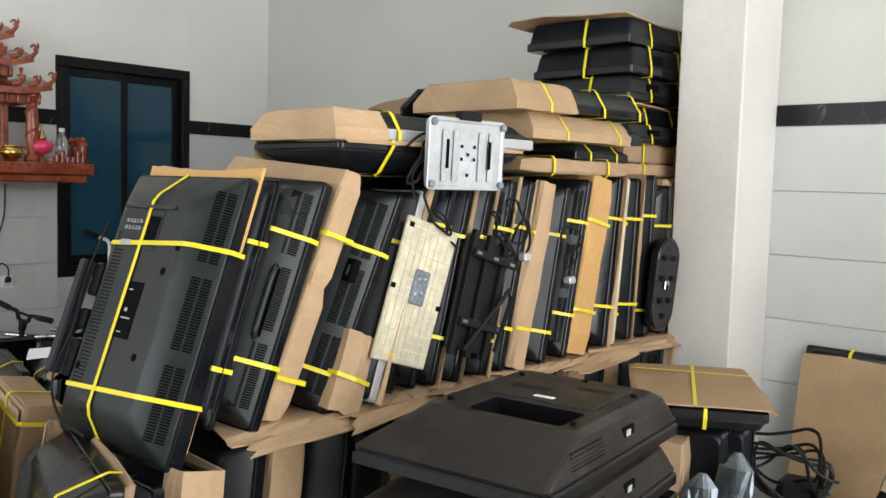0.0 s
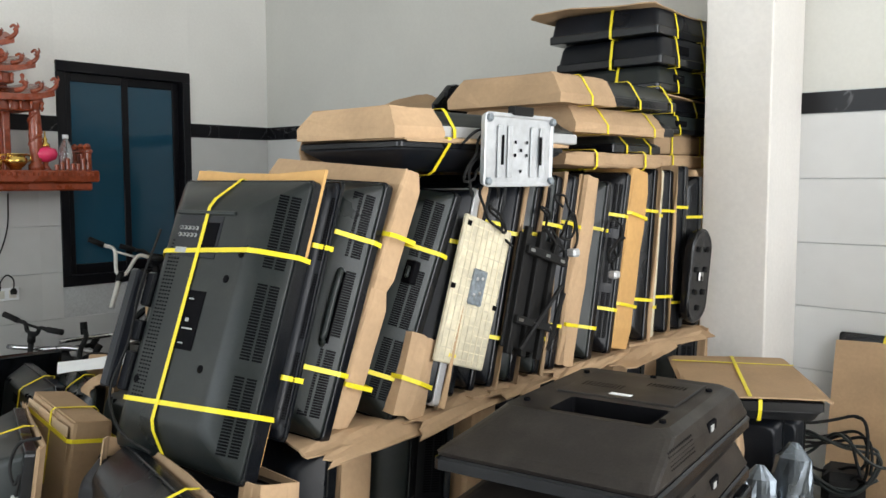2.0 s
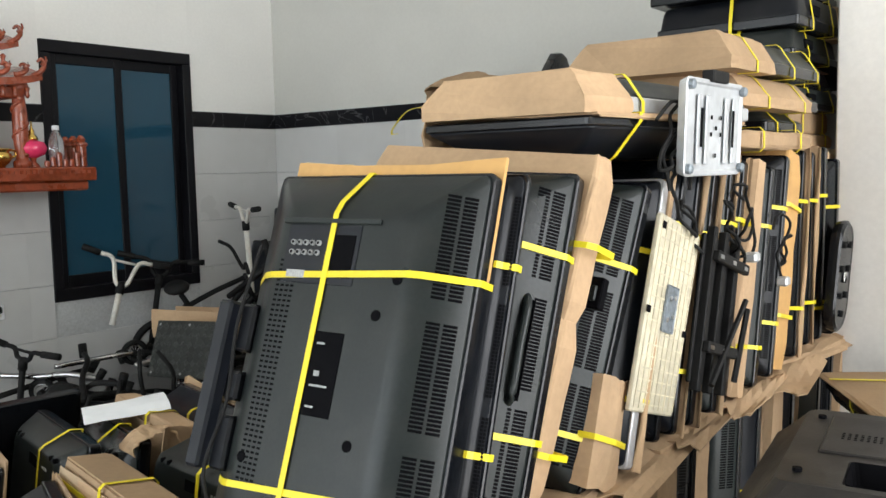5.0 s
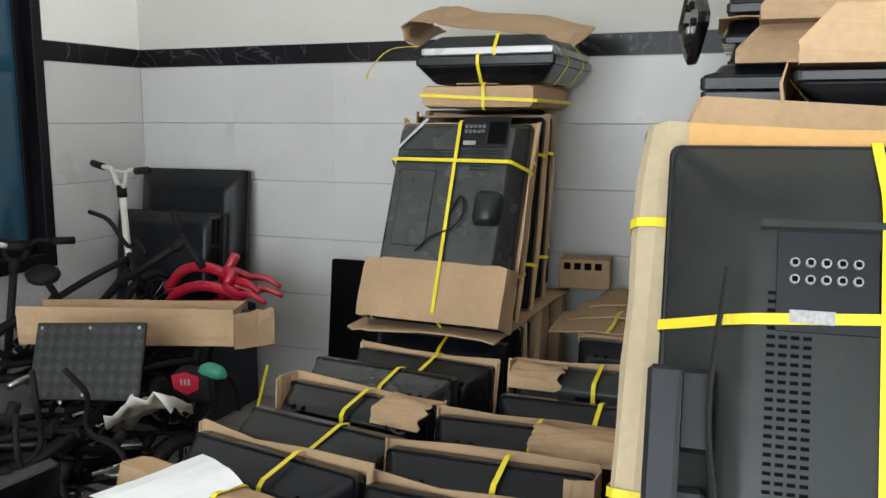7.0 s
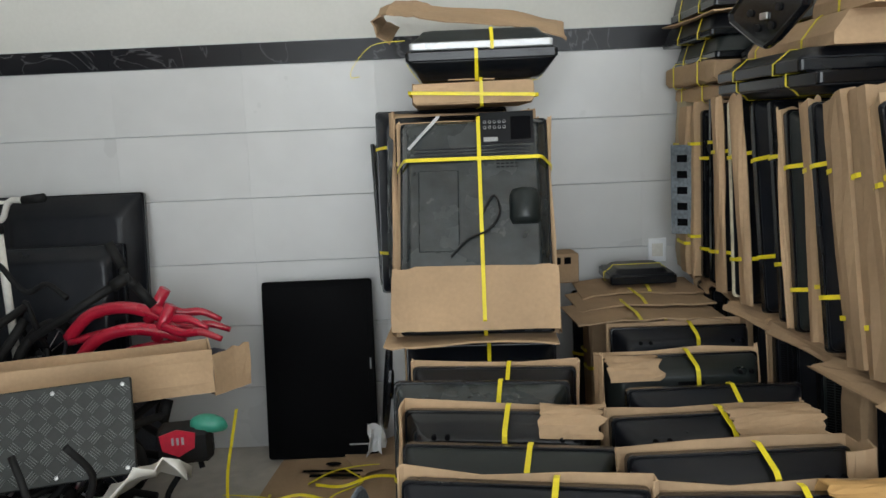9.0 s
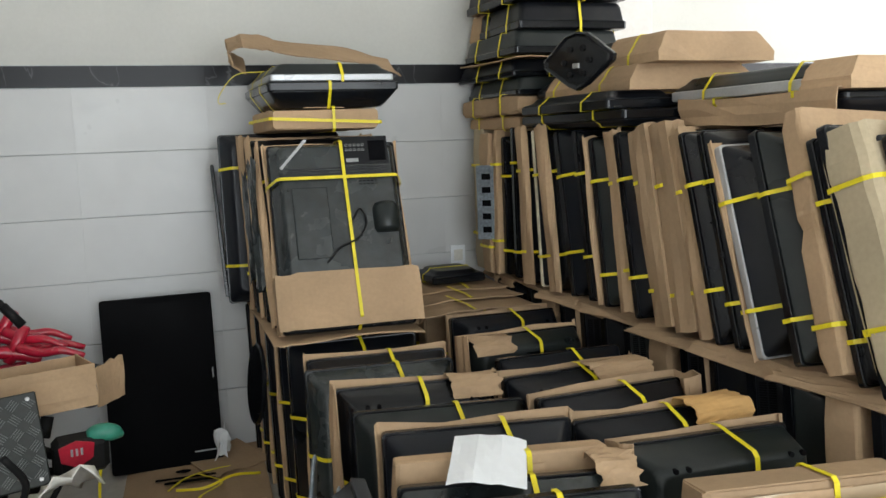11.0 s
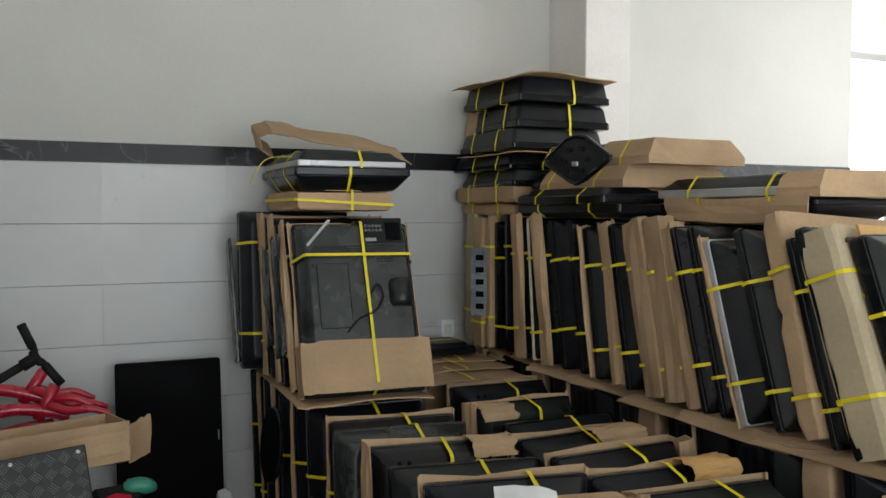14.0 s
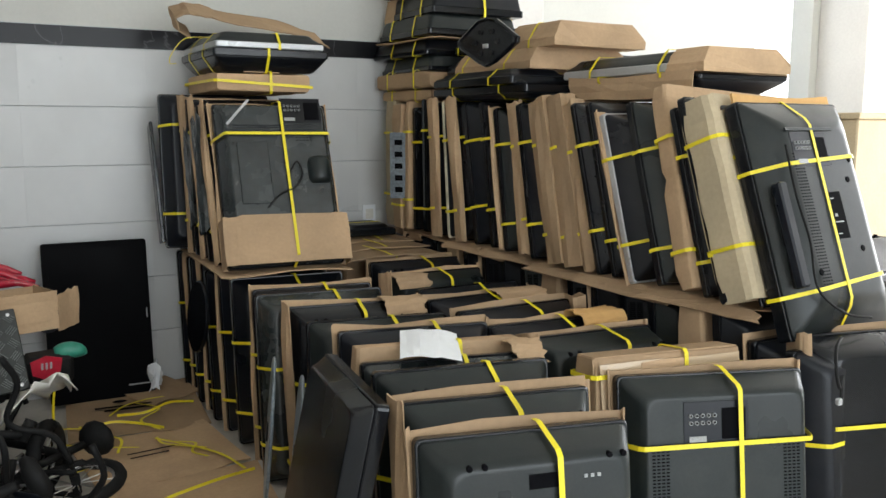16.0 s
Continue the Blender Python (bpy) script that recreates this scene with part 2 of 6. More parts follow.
def smooth_path(pts, steps=5):
    """Catmull-Rom through the points."""
    P = [Vector(p) for p in pts]
    P = [P[0] * 2 - P[1]] + P + [P[-1] * 2 - P[-2]]
    out = []
    for i in range(1, len(P) - 2):
        a, b, c, d = P[i - 1:i + 3]
        for k in range(steps):
            t = k / steps
            out.append(0.5 * ((2 * b) + (c - a) * t + (2 * a - 5 * b + 4 * c - d) * t * t + (3 * b - a - 3 * c + d) * t ** 3))
    return out + [P[-2]]


def lathe(bm, profile, n=16, cx=0.0, cy=0.0):
    loft(bm, [[(cx + r * math.cos(2 * math.pi * k / n), cy + r * math.sin(2 * math.pi * k / n), z) for k in range(n)] for r, z in profile])
    return bm


def ribbon(bm, pts, across, width, thick=0.0016, closed=True, side=None):
    """A flat band along pts; across: the direction of its width."""
    P = [Vector(p) for p in pts]
    ac = Vector(across).normalized()
    n = len(P)
    rings = []
    for i, p in enumerate(P):
        d = (P[(i + 1) % n] - P[i - 1]) if closed else (P[min(i + 1, n - 1)] - P[max(i - 1, 0)])
        o = d.cross(ac).normalized() * thick
        w = ac * width / 2
        rings.append([p - w, p + w, p + w + o, p - w + o])
    if closed:
        rings.append(rings[0])
    loft(bm, rings, (not closed, not closed))
    if closed:
        bmesh.ops.remove_doubles(bm, verts=bm.verts, dist=1e-6)
    return bm


def sheet(bm, profile, z0, z1, thick=0.005, rnd=None, ragged=0.022, nz=7, wave=0.007):
    """A bent cardboard sheet: profile is its section in x, y; it runs from z0 to z1, with ragged ends and soft waves."""
    rnd = rnd or random
    pr = []
    for (a, b) in zip(profile, profile[1:]):
        for k in range(3):
            pr.append((a[0] + (b[0] - a[0]) * k / 3, a[1] + (b[1] - a[1]) * k / 3))
    pr.append(profile[-1])
    n = len(pr)
    lo = [z0 + rnd.uniform(-ragged, ragged) * 0.5 for _ in range(n)]
    hi = [z1 + rnd.uniform(-ragged, ragged) for _ in range(n)]
    nor = []
    for i in range(n):
        dx = pr[min(i + 1, n - 1)][0] - pr[max(i - 1, 0)][0]
        dy = pr[min(i + 1, n - 1)][1] - pr[max(i - 1, 0)][1]
        q = math.hypot(dx, dy) or 1
        nor.append((dy / q, -dx / q))
    ph = rnd.uniform(0, 6)
    inner, outer = [], []
    for k in range(nz + 1):
        f = k / nz
        ri, ro = [], []
        for i in range(n):
            d = wave * math.sin(ph + 5 * f + i * 0.9) + rnd.uniform(-1, 1) * wave * 0.5
            x, y = pr[i][0] + nor[i][0] * d, pr[i][1] + nor[i][1] * d
            z = lo[i] + (hi[i] - lo[i]) * f
            ri.append((x, y, z))
            ro.append((x + nor[i][0] * thick, y + nor[i][1] * thick, z))
        inner.append(ri)
        outer.append(ro)
    a = [[bm.verts.new(p) for p in r] for r in inner]
    b = [[bm.verts.new(p) for p in r] for r in outer]
    for k in range(nz):
        for i in range(n - 1):
            bm.faces.new((a[k][i], a[k][i + 1], a[k + 1][i + 1], a[k + 1][i]))
            bm.faces.new((b[k][i], b[k + 1][i], b[k + 1][i + 1], b[k][i + 1]))
        bm.faces.new((a[k][0], a[k + 1][0], b[k + 1][0], b[k][0]))
        bm.faces.new((a[k][-1], b[k][-1], b[k + 1][-1], a[k + 1][-1]))
    for i in range(n - 1):
        bm.faces.new((a[0][i], b[0][i], b[0][i + 1], a[0][i + 1]))
        bm.faces.new((a[-1][i], a[-1][i + 1], b[-1][i + 1], b[-1][i]))
    return bm


# ---- the room ----
WX, WY, CEIL = -4.565, 4.79, 3.6      # window wall, tiled back wall, ceiling
EX, FY = 3.65, -3.8                    # side opening, shop front


def wall_piece(name, x0, x1, y0, y1, z0, z1, mat=M_wall, label="pale grey painted plaster wall"):
    o = part(name, one_box(x0, x1, y0, y1, z0, z1), mat, None)
    return tagged(o, label, "wall", kind="structure")


tagged(part("floor", one_box(WX - 0.2, EX + 2, FY - 2, WY + 0.2, -0.12, 0), M_floor, None), "worn beige tiled floor, dusty", "floor", kind="structure")
tagged(part("ceiling", one_box(WX - 0.2, EX + 0.2, FY - 0.2, WY + 0.2, CEIL, CEIL + 0.15), M_wall, None), "white plastered ceiling", "ceiling", kind="structure")

# window wall with its opening
W0, W1, WZ0, WZ1 = 3.135, 4.10, 0.80, 2.255
wall_piece("wall_west", WX - 0.2, WX, FY - 0.2, W0, 0, CEIL)
wall_piece("wall_west", WX - 0.2, WX, W1, WY, 0, CEIL)
wall_piece("wall_west", WX - 0.2, WX, W0, W1, 0, WZ0)
wall_piece("wall_west", WX - 0.2, WX, W0, W1, WZ1, CEIL)
# back wall with a doorway far along it
D0, D1 = 1.78, 2.42
wall_n = wall_piece("wall_north", WX - 0.2, D0, WY, WY + 0.2, 0, CEIL, M_wall_dimmed)
wall_piece("wall_north", D1, EX + 0.2, WY, WY + 0.2, 0, CEIL, M_wall_dimmed)
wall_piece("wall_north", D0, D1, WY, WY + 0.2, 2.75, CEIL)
# side and front walls round their wide openings
wall_piece("wall_east", EX, EX + 0.2, 4.3, WY, 0, CEIL)
wall_piece("wall_east", EX, EX + 0.2, FY, 0.2, 0, CEIL)
wall_piece("wall_east", EX, EX + 0.2, 0.2, 4.3, 3.2, CEIL)
wall_piece("wall_south", WX - 0.2, -4.45, FY - 0.2, FY, 0, CEIL)
wall_piece("wall_south", 0.5, EX + 0.2, FY - 0.2, FY, 0, CEIL)
wall_piece("wall_south", -4.45, 0.5, FY - 0.2, FY, 3.25, CEIL)
tagged(part("ground", one_box(-40, 40, -40, 40, -0.5, -0.14), surface("pale_concrete_yard", (0.35, 0.34, 0.32), 0.9, scale=8, amount=0.1), None),
       "pale concrete yard outside the building", "ground", kind="structure")
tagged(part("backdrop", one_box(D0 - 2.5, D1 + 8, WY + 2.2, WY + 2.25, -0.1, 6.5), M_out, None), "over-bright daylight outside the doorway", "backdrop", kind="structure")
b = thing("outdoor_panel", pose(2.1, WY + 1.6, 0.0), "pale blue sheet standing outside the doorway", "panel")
part("sheet", one_box(-0.5, 0.5, -0.01, 0.01, 0.0, 2.05, bevel=0.004), M_teal_glow, b)

# column on the back wall, with its plastered faces
CX0, CX1, CY = -0.795, -0.488, 4.40
tagged(part("column", one_box(CX0, CX1, CY, WY, 0, CEIL, bevel=0.006), M_column, None),
       "square plastered column, scuffed and chipped near its foot", "column", kind="structure")
tagged(part("column", one_box(2.5, 2.85, CY - 0.05, WY, 0, CEIL, bevel=0.006), M_column, None), "square white plastered column by the doorway", "column", kind="structure")
tagged(part("beam", one_box(CX1, EX, CY - 0.1, WY, 3.22, CEIL, bevel=0.006), M_wall, None), "plastered ceiling beam along the back wall", "beam", kind="structure")

# window: black frame, two blue panes
win = new("window_1")
win.matrix_basis = pose(WX, (W0 + W1) / 2, WZ0)
tagged(win, "black aluminium sliding window with dark blue tinted panes", "window", kind="structure")
ww, wh = W1 - W0, WZ1 - WZ0
for (y0, y1, z0, z1) in ((-ww / 2, ww / 2, wh - 0.07, wh), (-ww / 2, ww / 2, 0, 0.07), (-ww / 2, -ww / 2 + 0.06, 0.07, wh - 0.07), (ww / 2 - 0.06, ww / 2, 0.07, wh - 0.07)):
    part("window_frame", one_box(-0.1, 0.018, y0, y1, z0, z1, bevel=0.004), M_alu, win)
for y0, y1, xo in ((-ww / 2 + 0.06, 0.02, -0.03), (-0.02, ww / 2 - 0.06, -0.065)):
    for a0, a1, z0, z1 in ((y0, y0 + 0.045, 0.07, wh - 0.07), (y1 - 0.045, y1, 0.07, wh - 0.07), (y0 + 0.045, y1 - 0.045, wh - 0.125, wh - 0.07), (y0 + 0.045, y1 - 0.045, 0.07, 0.14)):
        part("sash", one_box(xo - 0.015, xo + 0.015, a0, a1, z0, z1, bevel=0.003), M_alu, win)
    part("pane", one_box(xo - 0.004, xo + 0.004, y0 + 0.045, y1 - 0.045, 0.14, wh - 0.125), M_glass, win)

# altar bracket shelf on the window wall, with its carved shrine
AY0, AY1, AZ = 2.15, 3.19, 1.53
altar = thing("altar", pose(WX, 0, 0), "carved red-varnished wooden wall altar with shelf and tiered roof", "altar")
part("shelf", one_box(0.0, 0.44, AY0, AY1, AZ - 0.05, AZ + 0.02, bevel=0.006), M_wood, altar)
part("cornice", one_box(0.0, 0.41, AY0 + 0.02, AY1 - 0.03, AZ - 0.10, AZ - 0.05, bevel=0.01), M_wood, altar)
for k in range(34):
    part("bead", one_box(0.440, 0.446, AY0 + 0.03 + k * 0.029, AY0 + 0.045 + k * 0.029, AZ - 0.012, AZ + 0.006), M_wood, altar)
part("back_panel", one_box(0.0, 0.03, AY0, 2.83, AZ + 0.02, 2.08, bevel=0.004), M_wood, altar)
part("side_panel", one_box(0.03, 0.20, 2.73, 2.77, AZ + 0.02, 2.00, bevel=0.004), M_wood, altar)


def post_profile(h):
    pr = [(0.045, 0.0), (0.045, 0.03), (0.03, 0.045)]
    for k in range(9):
        f = k / 8
        pr.append((0.030 + 0.008 * math.sin(f * 22) * (1 if k % 2 else -1), 0.05 + f * (h - 0.14)))
    return pr + [(0.03, h - 0.08), (0.052, h - 0.05), (0.05, h - 0.025), (0.035, h)]


for py, px in ((2.870, 0.30), (2.30, 0.30)):
    bm = lathe(bmesh.new(), [(r, z + AZ + 0.02) for r, z in post_profile(0.44)], 14, px, py)
    part("pillar", bm, M_wood, altar, smooth=True)
    bm = bmesh.new()
    tube(bm, [(px + 0.034 * math.cos(a), py + 0.034 * math.sin(a), AZ + 0.08 + a * 0.022) for a in [k * 0.5 for k in range(26)]], 0.009, 6)
    part("pillar_carving", bm, M_wood, altar, smooth=True)
# tiered roof with upturned corners and finials
for z, y1, x1, hgt in ((1.985, 2.95, 0.40, 0.035), (2.145, 2.87, 0.34, 0.03), (2.285, 2.78, 0.28, 0.03)):
    bm = bmesh.new()
    rings = []
    for k in range(12):
        f = k / 11
        y = AY0 + (y1 - AY0) * f
        up = 0.035 * max(0, f - 0.7) ** 2 / 0.09
        rings.append([(0.0, y, z + 0.07 + up), (x1 * 0.6, y, z + 0.045 + up), (x1, y, z + up), (x1, y, z - hgt + up), (0.0, y, z - hgt + up)])
    loft(bm, rings)
    part("roof_tier", bm, M_wood, altar)
    part("frieze", one_box(0.02, x1 - 0.06, AY0, y1 - 0.10, z - 0.09, z - hgt, bevel=0.006), M_wood, altar)
    for fy in (y1 - 0.01, y1 - 0.10, y1 - 0.19):
        bm = bmesh.new()
        s = 1.0 if fy > y1 - 0.05 else 0.7
        tube(bm, smooth_path([(x1 - 0.02, fy - 0.03, z + 0.02), (x1, fy, z + 0.04 * s), (x1, fy + 0.025, z + 0.075 * s), (x1, fy + 0.01, z + 0.105 * s), (x1, fy - 0.012, z + 0.09 * s)], 4),
             [0.016 - 0.0006 * k for k in range(17)], 7)
        tube(bm, [(x1, fy + 0.01, z + 0.075 * s), (x1, fy + 0.035, z + 0.10 * s), (x1, fy + 0.03, z + 0.12 * s)], [0.011, 0.008, 0.004], 6)
        part("finial", bm, M_wood, altar, smooth=True)
    for k in range(9):
        bm = bmesh.new()
        lathe(bm, [(0.004, z - 0.09), (0.013, z - 0.075), (0.008, z - 0.06), (0.015, z - 0.04), (0.004, z - 0.03)], 8, x1 - 0.045, y1 - 0.06 - k * 0.06)
        part("hanging_carving", bm, M_wood, altar, smooth=True)
# low carved balustrade at the end of the shelf
bm = bmesh.new()
for k in range(4):
    box(bm, 0.10 + 0.08 * k, 0.16 + 0.08 * k, AY1 - 0.06, AY1 - 0.025, AZ + 0.02, AZ + 0.13 + 0.02 * (k % 2), bevel=0.008)
box(bm, 0.09, 0.41, AY1 - 0.065, AY1 - 0.02, AZ + 0.125, AZ + 0.15, bevel=0.01)
for k in range(4):
    lathe(bm, [(0.018, AZ + 0.15), (0.024, AZ + 0.165), (0.01, AZ + 0.185)], 8, 0.13 + 0.08 * k, AY1 - 0.042)
part("balustrade", bm, M_wood, altar)
for k in range(7):
    y = AY1 - 0.05 - k * 0.032
    part("front_carving", one_box(0.385, 0.41, y - 0.012, y + 0.012, AZ + 0.02, AZ + 0.075 + 0.022 * math.sin(k * 1.9), bevel=0.006), M_wood, altar)

top = AZ + 0.02
bowl = thing("incense_bowl", pose(WX + 0.30, 2.75, top), "polished brass incense bowl with two ears", "bowl")
part("vessel", lathe(bmesh.new(), [(0.03, 0), (0.034, 0.012), (0.05, 0.025), (0.066, 0.05), (0.062, 0.07), (0.05, 0.078), (0.064, 0.09), (0.066, 0.096), (0.056, 0.094), (0.05, 0.07)], 22), M_gold, bowl, smooth=True)
for s in (-1, 1):
    part("ear", tube(bmesh.new(), smooth_path([(0, s * 0.058, 0.05), (0, s * 0.085, 0.06), (0, s * 0.084, 0.085), (0, s * 0.06, 0.09)], 4), 0.006, 6), M_gold, bowl, smooth=True)
for cy in (2.58, 2.64):
    c = thing("brass_cup", pose(WX + 0.33, cy, top), "small brass offering cup", "cup", "offering cups on the altar")
    part("cup", lathe(bmesh.new(), [(0.018, 0), (0.012, 0.012), (0.022, 0.03), (0.026, 0.06), (0.022, 0.058), (0.01, 0.03)], 14), M_gold, c, smooth=True)
lamp = thing("altar_lamp", pose(WX + 0.30, 2.925, top), "pink glass altar lamp with a brass spire", "lamp")
part("stand", lathe(bmesh.new(), [(0.035, 0), (0.03, 0.012), (0.014, 0.03), (0.02, 0.07)], 14), M_wood, lamp, smooth=True)
part("shade", lathe(bmesh.new(), [(0.02, 0.05), (0.058, 0.068), (0.070, 0.098), (0.058, 0.128), (0.02, 0.14)], 18), M_pink, lamp, smooth=True)
part("spire", lathe(bmesh.new(), [(0.03, 0.14), (0.026, 0.155), (0.012, 0.17), (0.014, 0.185), (0.006, 0.20), (0.003, 0.235)], 12), M_gold, lamp, smooth=True)
bot = thing("water_bottle", pose(WX + 0.33, 3.035, top) @ Matrix.Scale(1.2, 4), "clear plastic water bottle with a white cap", "bottle")
part("bottle_body", lathe(bmesh.new(), [(0.028, 0), (0.031, 0.01), (0.030, 0.05), (0.032, 0.055), (0.031, 0.11), (0.022, 0.14), (0.012, 0.155), (0.012, 0.165)], 16), M_clear, bot, smooth=True)
part("cap", lathe(bmesh.new(), [(0.015, 0.160), (0.015, 0.178), (0.012, 0.18)], 14), M_paper, bot, smooth=True)

# wall socket with plug and flex below the altar
so = thing("wall_socket", pose(WX + 0.012, 2.78, 0.79), "white double wall socket with a black plug", "socket")
part("plate", one_box(0, 0.009, -0.075, 0.075, -0.04, 0.04, bevel=0.003), M_paper, so)
for s in (-0.035, 0.035):
    part("outlet", one_box(0.009, 0.0115, s - 0.022, s + 0.022, -0.024, 0.024, bevel=0.001), M_white, so)
part("plug", lathe(bmesh.new(), [(0.018, 0.0), (0.02, 0.02), (0.012, 0.035)], 12, 0.025, 0.036), M_black, so, smooth=True)
part("flex", tube(bmesh.new(), smooth_path([(0.025, 0.036, 0.03), (0.03, 0.035, 0.09), (0.02, 0.0, 0.12), (0.015, -0.035, 0.08), (0.012, -0.04, 0.03), (0.012, -0.075, 0.0), (0.012, -0.115, 0.03), (0.012, -0.11, 0.12),
                                           (0.012, -0.03, 0.26), (0.012, 0.02, 0.42), (0.012, 0.03, 0.62)], 6), 0.0045, 6), M_black, so, smooth=True)
so2 = thing("wall_socket", pose(-1.485, WY - 0.012, 0.88), "white wall socket on the tiled wall", "socket")
part("plate", one_box(-0.042, 0.042, -0.009, 0, -0.055, 0.055, bevel=0.003), M_paper, so2)
part("outlet", one_box(-0.025, 0.025, -0.012, -0.009, -0.03, 0.03, bevel=0.001), M_white, so2)


# ---- televisions, sleeves and straps ----
def body_section(w, t, ins, f, c=0.0):
    """Section of the set from the screen side (+) to the back (-), convex, in across / depth."""
    a, y1, y2, y3 = w / 2, t / 2, t / 2 - f, -t / 2
    return [(-a, y1), (a, y1), (a, y2), (a - ins * 0.75, y3 + 0.012), (a - ins, y3), (-a + ins, y3), (-a + ins * 0.75, y3 + 0.012), (-a, y2)]


def grow(sec, d):
    cx = sum(p[0] for p in sec) / len(sec)
    cy = sum(p[1] for p in sec) / len(sec)
    return [(x + d * (1 if x > cx else -1), y + d * (1 if y > cy else -1)) for x, y in sec]


def strap_round(parent, sec, at, upright=False, width=0.013, skew=0.0):
    bm = bmesh.new()
    if upright:
        ribbon(bm, [(at + skew * z, y, z) for z, y in sec], (1, 0, 0), width)
    else:
        ribbon(bm, [(x, y, at + skew * x) for x, y in sec], (0, 0, 1), width)
    part("strap", bm, M_strap, parent, "yellow plastic packing strap")


def slots(bm, x0, x1, z0, z1, y, nx, nz, sx, sz, turn=None):
    """Rows of small ventilation slots lying on the cover at depth y."""
    for i in range(nx):
        for k in range(nz):
            cx = x0 + (x1 - x0) * (i + 0.5) / nx
            cz = z0 + (z1 - z0) * (k + 0.5) / nz
            q = [(cx - sx, cz - sz), (cx + sx, cz - sz), (cx + sx, cz + sz), (cx - sx, cz + sz)]
            bm.faces.new([bm.verts.new((p[0], turn(p[0]) if turn else y, p[1])) for p in q])


def tv(m, w=0.48, h=0.80, t=0.11, label="", mat=None, seed=0, ins=0.06, frame_d=0.035, straps=(0.24, 0.72), up=None, sleeve=None, sleeve_mat=None,
       sleeve_z=(0.0, 1.0), vents="", ports=False, top_holes=False, group="stacked televisions", skew=0.0, edge=None, screen=False, handle=False, hood=None, hood_mat=None):
    """A flat television standing on its short edge: local x across, z up, screen towards +y, back cover towards -y."""
    rnd = random.Random(seed)
    mat = mat or M_plastic
    e = thing("television", m, label or "used black flat television strapped with yellow bands", "television", group)
    y1, y2, y3 = t / 2, t / 2 - frame_d, -t / 2
    r = 0.014
    f = [[(x, y, z) for x, z in rrect(w - g, h - g, r, 3, 0, h / 2)] for y, g in ((y1, 0.008), (y1 - 0.004, 0.0), (y2 + 0.003, 0.0), (y2, 0.005))]
    bm = bmesh.new()
    loft(bm, f)
    part("front_frame", bm, edge or M_gloss, e, "pale silver front frame" if edge is M_silver else "glossy black front frame", smooth=False)
    bm = bmesh.new()
    rings = []
    for y, g, rr in ((y2, 0.012, 0.016), (y2 - 0.006, 0.016, 0.02), (y3 + 0.020, ins * 1.36, 0.028), (y3 + 0.011, ins * 1.60, 0.032), (y3 + 0.004, ins * 1.86, 0.035), (y3 + 0.0008, ins * 2.06, 0.036), (y3, ins * 2.2, 0.037), (y3, ins * 2.2 + 0.012, 0.034)):
        rings.append([(x, y, z) for x, z in rrect(w - g, h - g, rr, 4, 0, h / 2)])
    loft(bm, rings)
    part("back_cover", bm, mat, e, smooth=True)
    if screen:
        part("screen", one_box(-w / 2 + 0.03, w / 2 - 0.03, y1, y1 + 0.002, 0.05, h - 0.03), M_screen, e, "black glass screen")
    a_in = w / 2 - ins
    slope = lambda x: y2 - 0.006 + (y3 + 0.02 - y2) * (w / 2 - 0.008 - abs(x)) / (ins * 0.75 - 0.008) - 0.0015
    if "s" in vents:
        for s in (1,) if "r" in vents else (-1, 1):
            for g in range(3):
                bm = bmesh.new()
                z0 = h * (0.08 + 0.30 * g)
                slots(bm, s * (w / 2 - ins * 0.62), s * (w / 2 - ins * 0.15), z0, z0 + h * 0.25, 0, 2, 26, ins * 0.095, 0.0026, slope)
                part("side_vent", bm, M_void, e)
    if "b" in vents:
        for s in (-1,) if "r" in vents else (-1, 1):
            bm = bmesh.new()
            slots(bm, s * (a_in - 0.065), s * (a_in - 0.012), 0.18 * h, 0.75 * h, y3 - 0.0008, 4, 44, 0.0046, 0.0022)
            part("back_vent", bm, M_void, e)
    if ports:
        px, pz = ports
        part("port_panel", one_box(px - 0.075, px + 0.115, y3 - 0.0015, y3, pz - 0.06, pz + 0.06, bevel=0.001), M_plastic, e)
        for i in range(5):
            for k in range(2):
                bm = bmesh.new()
                cx, cz = px - 0.055 + i * 0.017, pz + 0.022 - k * 0.02
                loft(bm, [[(cx + q * math.cos(a), y3 - d, cz + q * math.sin(a)) for a in [j * math.pi / 4 for j in range(8)]] for q, d in ((0.006, 0.001), (0.0055, 0.007), (0.004, 0.007), (0.0036, 0.0016))])
                part("av_socket", bm, M_label, e)
                part("socket_hole", one_box(cx - 0.0028, cx + 0.0028, y3 - 0.0072, y3 - 0.005, cz - 0.0028, cz + 0.0028), M_void, e)
        part("connector", one_box(px - 0.06, px - 0.01, y3 - 0.004, y3 - 0.0015, pz - 0.05, pz - 0.034, bevel=0.001), M_label, e)
        # flat dark box on the panel, painted as the shade of a recess
        part("recess", one_box(px + 0.035, px + 0.105, y3 - 0.003, y3 - 0.0015, pz - 0.045, pz + 0.04, bevel=0.001), M_void, e)
    if top_holes:
        for x in (-a_in * 0.8, a_in * 0.8):
            for k in range(2):
                bm = bmesh.new()
                loft(bm, [[(x + k * 0.035 + q * math.cos(a), y3 + 0.006 - d, h - ins * 0.95 + q * math.sin(a)) for a in [j * math.pi / 4 for j in range(8)]] for q, d in ((0.008, -0.004), (0.007, 0.0072))])
                part("screw_hole", bm, M_void, e)
        part("inlay", one_box(-0.03, 0.05, y3 - 0.001, y3, h - ins * 2.0, h - ins * 1.4), M_void, e)
        bm = bmesh.new()
